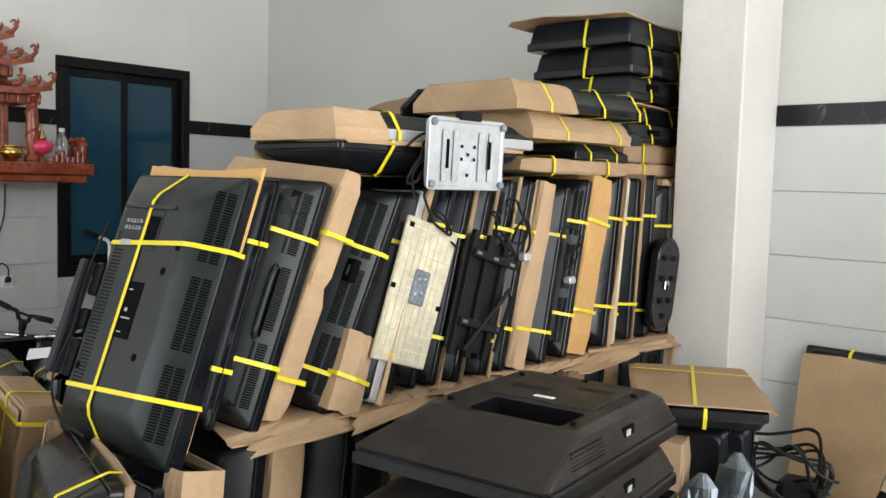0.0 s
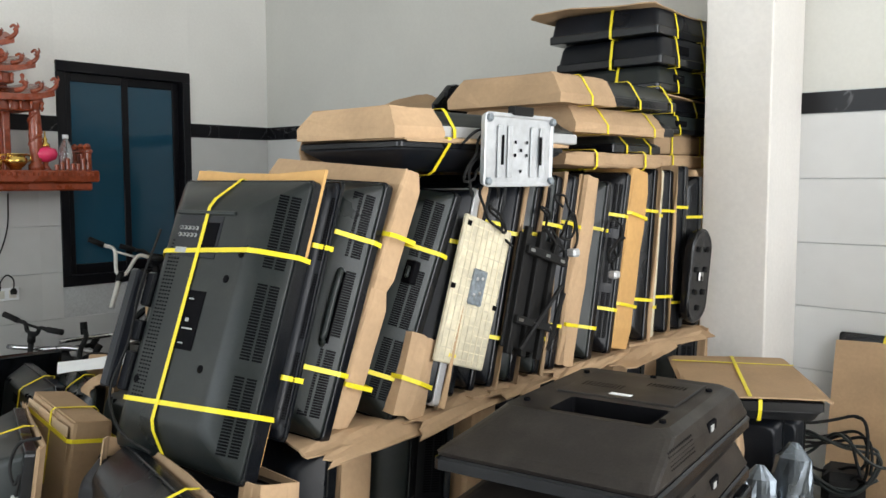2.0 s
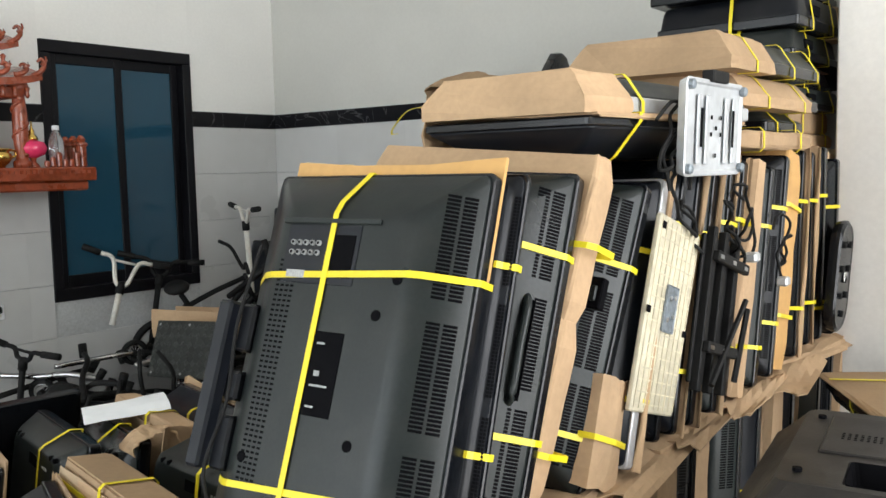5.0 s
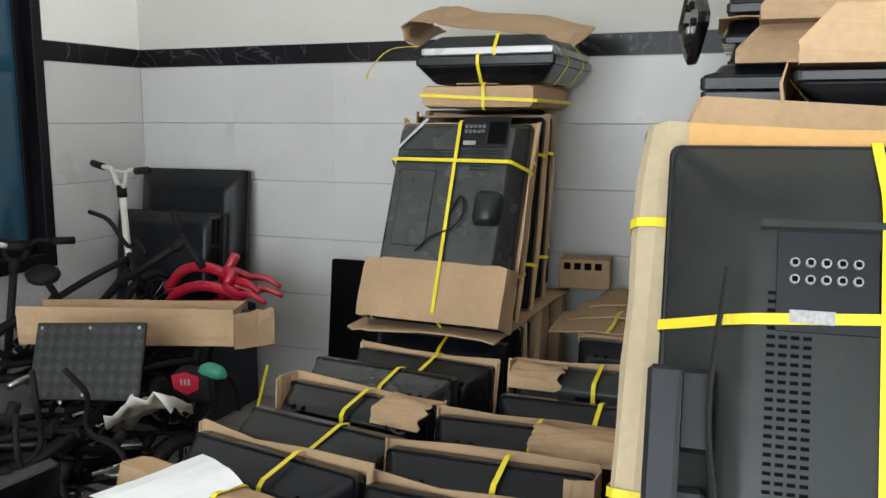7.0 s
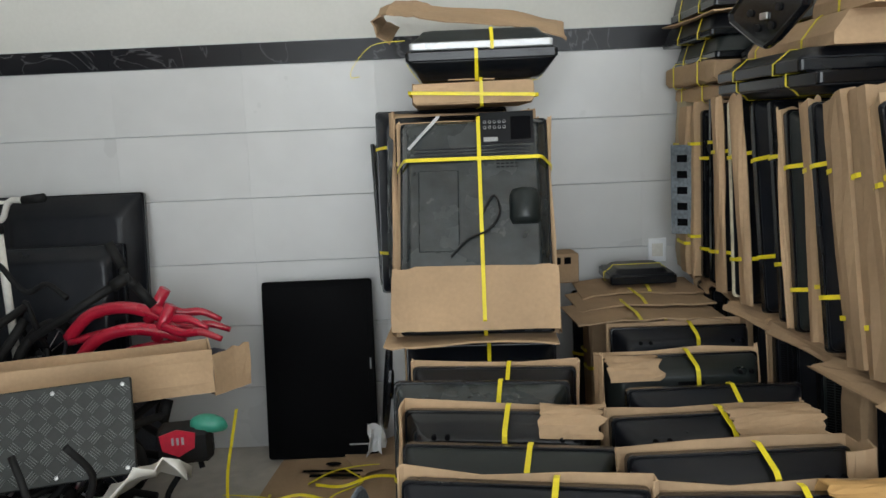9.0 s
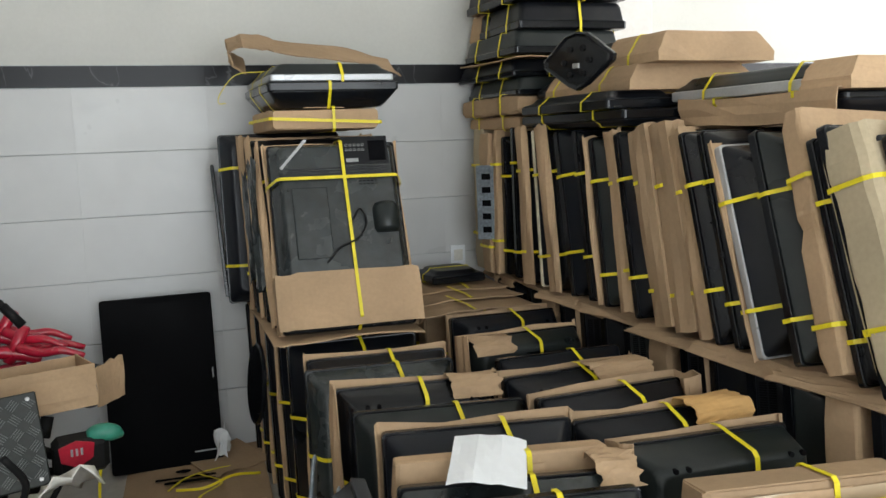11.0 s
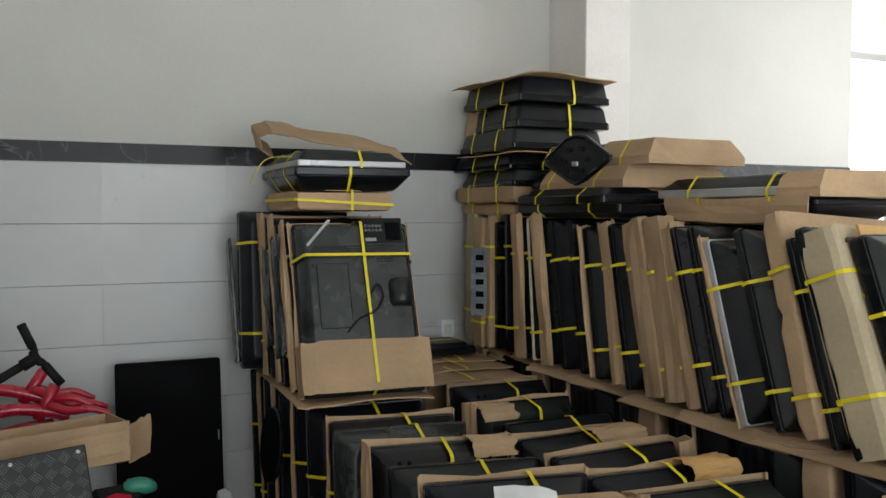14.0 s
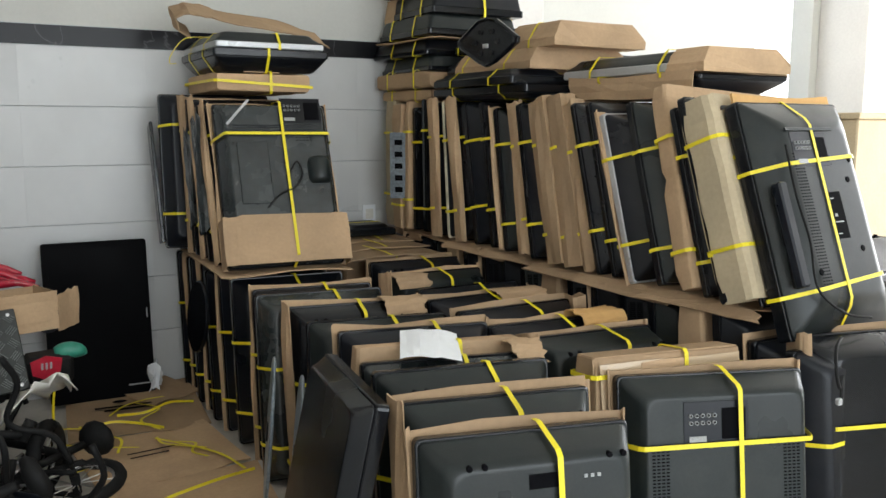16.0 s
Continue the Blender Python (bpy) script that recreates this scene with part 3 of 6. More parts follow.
        for k in range(3):
            box(bm, 0.10 + k * 0.016, 0.108 + k * 0.016, y3 - 0.002, y3, h - ins * 1.76, h - ins * 1.62)
        part("button_row", bm, M_label, e)
    if handle:
        sx = w / 2 - ins * 0.42
        yy = slope(sx) - 0.004
        bm = tube(bmesh.new(), smooth_path([(sx - 0.01, yy + 0.004, 0.34 * h), (sx + 0.004, yy - 0.012, 0.37 * h), (sx + 0.004, yy - 0.014, 0.5 * h), (sx + 0.004, yy - 0.012, 0.6 * h), (sx - 0.01, yy + 0.004, 0.63 * h)], 4), 0.009, 8)
        part("carry_handle", bm, mat, e, smooth=True)
        # dark patch behind the handle, painted as the shade of its hollow
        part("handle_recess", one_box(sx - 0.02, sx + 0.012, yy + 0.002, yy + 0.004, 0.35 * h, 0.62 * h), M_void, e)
    if hood:
        hs = grow(body_section(w, t, ins, frame_d), 0.006)
        bm = bmesh.new()
        z0, z1 = hood[0] * h, hood[1] * h
        nz = 8 if hood[1] - hood[0] > 0.3 else 2
        z0 -= 0.022 if hood[0] == 0 else 0
        fine = []
        for p, q in zip(hs, hs[1:] + hs[:1]):
            fine += [p, ((p[0] * 2 + q[0]) / 3, (p[1] * 2 + q[1]) / 3), ((p[0] + q[0] * 2) / 3, (p[1] + q[1] * 2) / 3)]
        loft(bm, [[(x * (0.985 if k in (0,) else 1) + rnd.uniform(-.0015, .0015), y + rnd.uniform(-.0015, .0015), z0 + (z1 - z0) * k / nz + (rnd.uniform(-.008, .008) if k == nz else 0)
                    + (0.5 * ins * max(0.0, min(1.0, (y2 - y) / (y2 - y3))) if k == 0 and hood[0] == 0 else 0)) for x, y in fine] for k in range(nz + 1)])
        part("cardboard_hood", bm, hood_mat or M_card, e, "brown cardboard hood folded round one end")
    sec = body_section(w, t, ins, frame_d)
    secz = [(z + h / 2, y) for z, y in body_section(h, t, ins, frame_d)]
    if sleeve:
        z0, z1 = sleeve_z[0] * h, sleeve_z[1] * h
        o = 0.007
        a, b0, b1 = w / 2 + o, y1 + o, y3 - o * 0.5
        L_in = -w / 2 + ins
        R_in = w / 2 - ins
        pr = {"front": [(a, b0 - 0.014), (a, b0), (-a, b0), (-a, b0 - 0.014)],
              "left": [(a, b0 - 0.01), (a, b0), (-a, b0), (-a, b0 - (b0 - b1) * 0.55), (-a + ins * 0.25, b0 - (b0 - b1) * 0.72)],
              "flank": [(a, b0 - 0.01), (a, b0), (-a, b0), (-a, b1 + 0.01), (L_in, b1)],
              "right": [(R_in, b1), (a, b1 + 0.01), (a, b0), (-a, b0), (-a, b0 - 0.01)],
              "both": [(R_in + 0.02, b1), (a, b1 + 0.01), (a, b0), (-a, b0), (-a, b1 + 0.01), (L_in - 0.02, b1)],
              "all": [(0.02, b1 - 0.004), (a - 0.01, b1), (a, b1 + 0.01), (a, b0), (-a, b0), (-a, b1 + 0.01), (-a + 0.01, b1), (-0.02, b1)]}[sleeve]
        part("cardboard_sleeve", sheet(bmesh.new(), pr, z0, z1 + (0.016 if sleeve_z[1] == 1.0 else 0.0), 0.005, rnd, 0.009, 7, 0.006), sleeve_mat or M_card, e, "torn brown cardboard sleeve")
        sec = [(-a, b0 + 0.005), (a, b0 + 0.005), (a + 0.005, b1), (R_in, b1 - 0.006), (L_in, b1 - 0.006), (-a - 0.005, b1)] if sleeve in ("both", "all") else sec
        if sleeve not in ("both", "all"):
            sec = grow(sec, 0.013)
        secz = grow(secz, 0.013)
    else:
        sec, secz = grow(sec, 0.009 if hood else 0.0035), grow(secz, 0.009 if hood else 0.0035)
    for s in straps:
        strap_round(e, sec, s * h, skew=rnd.uniform(-0.02, 0.02) + skew)
    if up is not None:
        for u in (up if isinstance(up, tuple) else (up,)):
            strap_round(e, secz, u, True, skew=rnd.uniform(-0.02, 0.02))
    return e


def carton(m, w, h, t, label, mat=None, seed=0, straps=(0.3, 0.7), up=None, group="wrapped cartons", film=False):
    """A flat cardboard-wrapped pack: soft edges, a lapped seam, folded ends."""
    rnd = random.Random(seed)
    e = thing("carton", m, label, "carton", group)
    bm = bmesh.new()
    rings = []
    n = 9
    for k in range(n + 1):
        f = k / n
        g = 0.012 if k in (0, n) else 0.0
        rings.append([(x + rnd.uniform(-1, 1) * 0.003, y + rnd.uniform(-1, 1) * 0.003, h * f + rnd.uniform(-1, 1) * 0.004) for x, y in rrect(w - g, t - g, 0.012, 2)])
    loft(bm, rings)
    part("wrapping", bm, mat or M_card, e)
    part("seam_flap", sheet(bmesh.new(), [(-w * 0.2, -t / 2 - 0.001), (w * 0.18, -t / 2 - 0.001)], 0.02, h - 0.02, 0.004, rnd, 0.006, 6, 0.002), mat or M_card, e)
    part("end_flap", one_box(-w / 2 + 0.01, w / 2 - 0.01, -t / 2 + 0.012, t / 2 - 0.012, h - 0.002, h + 0.003, bevel=0.001), mat or M_card, e)
    if film:
        part("tape", sheet(bmesh.new(), [(-w * 0.47, -t / 2 - 0.006), (w * 0.47, -t / 2 - 0.006)], h * 0.45, h * 0.98, 0.001, rnd, 0.004, 10, 0.003), M_film, e, "shiny clear packing tape")
    sec = grow(rrect(w, t, 0.012, 1), 0.0085)
    secz = [(z + h / 2, y) for z, y in grow(rrect(h, t, 0.012, 1), 0.0085)]
    for s in straps:
        strap_round(e, sec, s * h, skew=rnd.uniform(-0.02, 0.02))
    if up is not None:
        strap_round(e, secz, up, True)
    return e


def stand(x, y, z, lean, yaw=0.0, roll=0.0):
    """Pose of something standing at x, y, z that leans back (towards +y) by lean degrees."""
    return pose(x, y, z, 0, 0, yaw) @ pose(0, 0, 0, -lean, roll, 0)


def flat(x, y, z, yaw=0.0, up=True, tilt=0.0, bank=0.0):
    """Pose of a set lying down, its long side along y; up: back cover upward. Its local foot is at x, y, z."""
    return pose(x, y, z, 0, 0, yaw) @ pose(0, 0, 0, tilt, bank, 0) @ (pose(0, 0, 0, -90, 0, 0) if up else pose(0, 0, 0, -90, 180, 0))


def dark(k):
    return M_grey if k % 5 == 2 else M_plastic


# lower tier: two front columns of sets standing on the floor
# x and y of the top edge, thickness, sleeve, yaw
L_TOP, LEAN_L = 0.735, 8.0
L_ROWS = [(-2.38, 4.70, .11, None, 0), (-2.36, 4.55, .12, "right", 0), (-2.38, 4.39, .11, None, 0), (-2.36, 4.23, .12, "right", 0), (-2.38, 4.07, .12, None, 0), (-2.36, 3.90, .11, "front", -1),
          (-2.36, 3.70, .12, None, -3), (-2.34, 3.45, .13, "front", -7), (-2.39, 3.23, .14, None, -7), (-2.35, 2.99, .13, "left", -9), (-2.35, 2.76, .15, None, -10), (-2.34, 2.50, .13, "front", -11),
          (-2.36, 2.33, .09, "board", -12), (-2.40, 2.19, .09, None, -13), (-2.43, 2.03, .11, None, -11), (-2.48, 1.78, .12, "left", -12), (-2.54, 1.56, .13, "front", -13)]
for i, (x, y, t, sl, yaw) in enumerate(L_ROWS):
    near = y < 3.72
    h = (L_TOP - 0.006) / math.cos(radians(LEAN_L)) + (0.0, -0.012, 0.008)[i % 3]
    m = stand(x, y - h * math.sin(radians(LEAN_L)), 0.012, LEAN_L, yaw)
    if sl == "board":
        carton(m, 0.54, h, t, "brown cardboard pack standing among the front row sets", M_card, seed=30, straps=(0.3,), up=0.06)
        continue
    tv(m, 0.52, h, t, "dark television standing in a packed row" + ("" if not sl else ", in a torn cardboard sleeve"), M_gloss if i == 9 else M_wrapped if i in (8, 13) else M_grey if i in (10, 14, 15, 16) else M_plastic, seed=i,
       straps=(0.2, 0.62), up=0.03 + 0.02 * (i % 3) if near else None, sleeve=sl, top_holes=near, group="front row of standing televisions", ins=0.055)
R_ROWS = [(-1.66, 4.58, .12, None, 0), (-1.64, 4.40, .13, "all", 0), (-1.66, 4.20, .12, "all", 0), (-1.63, 3.84, .14, "front", -2), (-1.74, 3.43, .14, "left", 0), (-1.71, 3.17, .11, None, 0), (-1.80, 2.91, .12, "front", 2),
          (-1.82, 2.63, .12, "right", 1), (-1.81, 2.45, .11, "front", -4), (-1.82, 2.19, .17, "left", -5), (-1.84, 1.90, .13, "all", -10), (-1.83, 1.70, .12, "front", -19)]
for i, (x, y, t, sl, yaw) in enumerate(R_ROWS):
    h = (L_TOP - 0.006) / math.cos(radians(LEAN_L)) + (0.0, 0.01, -0.012)[i % 3]
    last = i == len(R_ROWS) - 1
    w = 0.56 if last else 0.5
    m = stand(x, y - h * math.sin(radians(LEAN_L)), 0.012, LEAN_L, yaw)
    if sl == "all":
        carton(m, 0.5, h, t, "set wrapped whole in brown cardboard and clear tape", M_card, seed=40 + i, straps=(0.3, 0.93 if i > 8 else 0.7), up=0.05, film=i > 8)
    else:
        tv(m, w, h, t, "grey television standing, back outward, with its sockets showing" if last else "dark television standing in the second row with cardboard round it", M_grey if last or i in (4, 9) else M_plastic, seed=60 + i,
           straps=(0.2, 0.75) if last else (0.2, 0.62), up=0.04, sleeve=sl, top_holes=not last, ports=(-0.05, 0.60) if last else False, vents="b" if last else "", group="second row of standing televisions", ins=0.05)

# torn cardboard left over the top edges of some sets
for k, (x, y, w, yaw, mat) in enumerate(((-1.66, 2.90, 0.11, 2, M_card), (-1.63, 2.44, 0.09, -4, M_orange), (-2.15, 2.97, 0.08, -9, M_card), (-1.90, 3.42, 0.08, 0, M_card), (-2.12, 2.18, 0.05, -10, M_card))):
    e = thing("torn_cardboard", pose(x, y, L_TOP + 0.012, 0, 0, yaw), "torn flap of cardboard folded over a set's top edge", "cardboard", "torn cardboard on the rows")
    part("flap", sheet(bmesh.new(), [(-0.085, -0.045), (-0.07, -0.015), (-0.04, 0.002), (0.0, 0.008), (0.05, 0.0), (0.07, -0.05)], -w, w, 0.004, random.Random(360 + k), 0.012, 6, 0.003), mat, e).matrix_basis = pose(0, 0, 0, 90, 0, 90)

# tier under the leaning row, with the cardboard sheet that the row stands on
U_Y = [4.45, 4.28, 4.11, 3.95, 3.78, 3.6, 3.43, 3.26, 3.08, 2.9, 2.74, 2.56, 2.4, 2.24, 2.08, 1.93, 1.78]
for i, y in enumerate(U_Y):
    lean = 6.0
    hu = 0.79 if y > 2.05 else 0.72
    if i in (3, 8, 13):
        carton(stand(-1.09, y - 0.1, 0.006, lean, 2), 0.60, hu, 0.12, "cardboard-wrapped set standing under the leaning row", M_card, seed=90 + i, straps=(0.25, 0.6))
    else:
        tv(stand(-1.07, y - 0.1, 0.006, lean, 2), 0.62, hu, 0.12, "black television standing under the leaning row", dark(i), seed=100 + i, straps=(0.25, 0.6),
           sleeve=("right", None, None, "front", None)[i % 5], group="televisions under the leaning row", vents="s" if i % 2 else "")
rnd = random.Random(5)
for k in range(7):
    y0 = 2.0 + k * 0.37
    rk = random.Random(230 + k)
    e = thing("cardboard_sheet", pose(-1.06 + rk.uniform(-0.02, 0.02), y0 + 0.22, 0.808 + 0.007 * (k % 2), rk.uniform(-2, 2), rk.uniform(-1.0, 1.0), rk.uniform(-9, 9)), "crumpled brown cardboard sheet under the leaning televisions", "cardboard", "cardboard sheets under the row")
    dl, dr, ol, orr = rk.uniform(0.01, 0.05), rk.uniform(0.0, 0.045), rk.uniform(-0.03, 0.02), rk.uniform(-0.01, 0.06)
    part("sheet", sheet(bmesh.new(), [(-0.35 - ol, -dl), (-0.325 - ol * 0.5, -0.010), (-0.29, 0.002), (0.0, 0.0), (0.26, 0.002), (0.31 + orr * 0.4, -0.006), (0.34 + orr, -dr)], -0.25, 0.25, 0.005, random.Random(200 + k), 0.035, 8, 0.006), M_card, e).matrix_basis = pose(0, 0, 0, 90, 0, 0)

# ---- the leaning upper row ----
BASE = 0.828
# y at mid height, thickness, lean, yaw, kind, and what sets it apart
ROW = [
    (2.012, .018, 18.5, 4.0, "board", {}),
    (2.040, .038, 19.0, 4.0, "tv", dict(mat=M_plastic, ins=0.03, vents="sr", w=0.60)),
    (2.120, .130, 20.0, 6.0, "handle", dict(mat=M_grey, ins=0.085, vents="sr", tip=3.0, w=0.67)),
    (2.222, .045, 17.0, 1.0, "left", {}),
    (2.292, .080, 19.5, -2.0, "wrap", dict(mat=M_card, tip=4.0)),
    (2.420, .125, 21.0, 2.0, "tv", dict(mat=M_grey, ins=0.10, vents="sr", button=True, tip=4.0)),
    (2.560, .120, 18.0, -1.0, "tv", dict(mat=M_plastic, ins=0.085, edge=M_silver, sleeve="front")),
    (2.670, .075, 16.5, -1.0, "tv", dict(mat=M_plastic, ins=0.05)),
    (2.752, .070, 16.0, 0.0, "tv", dict(mat=M_gloss, ins=0.04)),
    (2.830, .070, 15.0, 0.0, "tv", dict(mat=M_plastic, ins=0.05, sleeve="flank")),
    (2.925, .105, 14.0, 0.0, "tv", dict(mat=M_grey, ins=0.06, sleeve="flank")),
    (3.045, .105, 13.0, 0.0, "tv", dict(mat=M_grey, ins=0.08, sleeve="flank", vents="s")),
    (3.165, .110, 12.5, -1.0, "tv", dict(mat=M_plastic, ins=0.07)),
    (3.270, .075, 12.0, 0.0, "tv", dict(mat=M_plastic, ins=0.04, sleeve="both")),
    (3.385, .120, 11.0, 0.0, "tv", dict(mat=M_grey, ins=0.09)),
    (3.465, .028, 11.0, 0.0, "wrap_left", dict(mat=M_card)),
    (3.530, .085, 11.0, 1.0, "tv", dict(mat=M_plastic, ins=0.06, vents="s")),
    (3.665, .150, 12.0, 2.0, "half", dict(mat=M_orange)),
    (3.810, .110, 8.0, 1.0, "tv", dict(mat=M_gloss, ins=0.06, sleeve="left")),
    (3.905, .060, 6.0, 0.0, "tv", dict(mat=M_plastic, ins=0.03, edge=M_cream)),
    (4.010, .120, 4.0, 0.0, "tv", dict(mat=M_plastic, ins=0.05, sleeve="left")),
    (4.140, .115, 2.0, 0.0, "tv", dict(mat=M_plastic, ins=0.05)),
    (4.262, .105, 1.0, 0.0, "tv", dict(mat=M_gloss, ins=0.05)),
    (4.350, .050, 1.0, 0.0, "far", dict(mat=M_card)),
    (4.450, .120, 0.5, 0.0, "far", dict(mat=M_card)),
    (4.590, .120, 0.0, 0.0, "far", dict(mat=M_card2)),
]
for i, (y, t, lean, yaw, kind, opt) in enumerate(ROW):
    rr = random.Random(900 + i)
    h = 0.70 + rr.uniform(-0.025, 0.025)
    w = opt.get("w", 0.65) + rr.uniform(-0.015, 0.015)
    x = -1.07 - 0.012 * (y - 2.0) + rr.uniform(-0.012, 0.012)
    yf = y - 0.33 * math.tan(radians(lean))
    tip = opt.get("tip", 0.0)
    m = stand(x - 0.33 * math.tan(radians(tip)), yf, BASE + 0.004, lean, yaw, tip + rr.uniform(-0.8, 0.8))
    at = (0.20 + rr.uniform(-0.03, 0.05), 0.75 + rr.uniform(-0.04, 0.03))
    if kind == "board":
        e = thing("cardboard_board", m, "orange-brown cardboard board leaning behind the end television", "cardboard")
        part("sheet", sheet(bmesh.new(), [(-0.275, 0), (0.258, 0.004)], -0.06, 0.72, 0.01, random.Random(3), 0.008, 6, 0.003), opt.get("mat", M_orange), e)
    elif kind == "left":
        tv(m @ pose(-0.16, 0, 0), 0.32, h, t, "narrow black set wedged in the leaning row", M_plastic, seed=330, straps=at, ins=0.02, frame_d=0.025, group="leaning upper row of televisions")
    elif kind == "wrap_left":
        e = thing("cardboard_wrap", m @ pose(-0.325, 0, 0), "torn brown cardboard strip wedged between two sets", "cardboard", "cardboard wraps on the row flank")
        part("wrap", sheet(bmesh.new(), [(0.12, 0.0), (0.0, -0.01), (-0.012, 0.0), (0.0, 0.012)], 0.0, h - 0.01, 0.005, random.Random(345), 0.012, 6, 0.004), opt["mat"], e)
    elif kind == "wrap":
        # a set wrapped in two lapped pieces of cardboard, creased at mid height
        e = thing("carton", m, "creased brown cardboard wrap round a set in the leaning row", "carton", "wrapped cartons")
        for z0, z1, g in ((0.0, 0.40, 0.004), (0.385, h + 0.035, 0.0)):
            n, bm = 7, bmesh.new()
            loft(bm, [[(px - 0.012 + rr.uniform(-.0012, .0012), py + rr.uniform(-.0012, .0012), z0 + (z1 - z0) * k / n + rr.uniform(-.004, .004)) for px, py in rrect(w - 0.02 + g - (0.02 if k in (0, n) else 0), t + g - (0.02 if k in (0, n) else 0), 0.014, 3)] for k in range(n + 1)])
            part("wrapping", bm, opt["mat"], e)
        for s in (0.18, 0.77):
            strap_round(e, grow(rrect(w, t, 0.014, 1), 0.011), s * h, skew=rr.uniform(-0.02, 0.02))
    elif kind == "half":
        carton(m @ pose(0.205, 0, 0), 0.24, h, t, "narrow orange-brown cardboard pack in the leaning row", opt["mat"], seed=300 + i, straps=(0.24, 0.74))
        tv(m @ pose(-0.125, 0, 0), 0.40, h, t, "narrow black set leaning in the upper row", None, seed=330 + i, straps=(0.26, 0.72), ins=0.07, group="leaning upper row of televisions")
    elif kind == "far":
        far = carton(m @ pose(-0.025, 0, 0), 0.64, h - 0.01, t, "cardboard-wrapped pack at the far end of the row", opt["mat"], seed=300 + i, straps=at)
        if t > 0.1 and y < 4.5:
            plate = part("port_plate", one_box(-0.05, 0.05, -0.004, 0.004, 0.0, 0.37, bevel=0.002), M_dull, far, "grey metal plate with cut-outs")
            plate.matrix_basis = pose(-0.335, -0.062, 0.17, 0, 0, -38)
            for k in range(5):
                part("cut_out", one_box(-0.022, 0.022, -0.0055, -0.0042, 0.035 + k * 0.066, 0.065 + k * 0.066), M_void, plate)
    else:
        o = dict(opt)
        button = o.pop("button", False)
        o.pop("tip", None)
        o.pop("w", None)
        mat, ins = o.pop("mat"), o.pop("ins")
        e = tv(m, w, h, t, "slate grey television with vented flanks leaning in the upper row" if mat is M_grey else "black television leaning in the strapped upper row", mat, seed=300 + i, straps=at, ins=ins,
               frame_d=min(0.032, t * 0.35), handle=kind == "handle", group="leaning upper row of televisions", **o)
        if kind == "handle":
            n, bm = 8, bmesh.new()
            loft(bm, [[(px - 0.250 + rr.uniform(-.002, .002), py + 0.004 + rr.uniform(-.002, .002), (h - 0.025) * k / n + rr.uniform(-.003, .003)) for px, py in rrect(0.18 - (0.014 if k in (0, n) else 0), t + 0.02 - (0.014 if k in (0, n) else 0), 0.03, 2)] for k in range(n + 1)])
            part("cardboard_wrap", bm, M_card2, e, "smooth pale cardboard wrap round one side")
            for z in at:
                part("strap", ribbon(bmesh.new(), [(px - 0.250, py + 0.004, z * h) for px, py in grow(rrect(0.18, t + 0.02, 0.03, 2), 0.003)], (0, 0, 1), 0.013), M_strap, e, "yellow plastic packing strap")
            # dark box on the cover, its colour standing for a hollow's shade
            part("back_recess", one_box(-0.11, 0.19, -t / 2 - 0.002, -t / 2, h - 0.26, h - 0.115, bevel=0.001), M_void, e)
            part("recess_step", one_box(0.02, 0.12, -t / 2 - 0.012, -t / 2 - 0.002, h - 0.18, h - 0.13, bevel=0.004), M_grey, e)
        if button:
            sx = w / 2 - ins * 0.40
            yy = -t / 2 + (t - min(0.032, t * 0.35)) * (1 - 0.40 / 0.78) * 0.95
            # black box round the latch, painted as shade in its hollow
            part("latch_recess", one_box(sx - 0.02, sx + 0.018, yy - 0.016, yy + 0.012, 0.40, 0.47, bevel=0.003), M_void, e)
            part("latch", one_box(sx - 0.008, sx + 0.006, yy - 0.022, yy - 0.012, 0.415, 0.45, bevel=0.003), M_grey, e)
    if kind == "tv" and i == 6:
        # loose cardboard tucked low between two sets on the open flank
        c = thing("cardboard_wrap", stand(-0.775, 2.43 - 0.05, BASE - 0.02, 20, 2), "torn brown cardboard tucked low between two sets", "cardboard", "cardboard wraps on the row flank")
        part("wrap", sheet(bmesh.new(), [(-0.10, -0.055), (0.015, -0.05), (0.03, 0.0), (0.025, 0.055), (-0.05, 0.06)], 0.0, 0.24, 0.005, random.Random(347), 0.012, 6, 0.003), M_card, c)
        part("strap", ribbon(bmesh.new(), [(-0.06, -0.064, 0.11), (0.02, -0.060, 0.11), (0.042, 0.0, 0.105), (0.036, 0.065, 0.10)], (0, 0, 1), 0.013, closed=False), M_strap, c, "yellow plastic packing strap")
# the end set, back cover to the room
end = tv(stand(-1.075, 1.81, BASE - 0.085, 19.5, 4.0), 0.555, 0.80, 0.125, "large slate grey television leaning at the row end, back outward", M_grey, seed=7, ins=0.11, frame_d=0.05, straps=(0.195, 0.715),
         up=-0.03, vents="srb", skew=0.07, ports=(-0.07, 0.61), group="leaning upper row of televisions")
part("rating_plate", one_box(-0.025, 0.05, -0.0642, -0.0625, 0.30, 0.46, bevel=0.0005), M_void, end)
for k in (0, 2, 3, 6):
    part("plate_print", one_box(-0.012 + 0.006 * (k % 2), 0.008 + 0.012 * (k % 3), -0.0649, -0.0642, 0.315 + k * 0.02, 0.319 + k * 0.02 + 0.006 * (k == 3)), M_label, end)
for x, z in ((0.115, 0.50), (0.105, 0.26), (0.15, 0.57), (-0.15, 0.2)):
    bm = bmesh.new()
    loft(bm, [[(x + q * math.cos(a), -0.0625 - d, z + q * math.sin(a)) for a in [j * math.pi / 5 for j in range(10)]] for q, d in ((0.011, -0.01), (0.011, 0.0015), (0.009, 0.0025))], (False, True))
    part("screw_boss", bm, M_void, end)
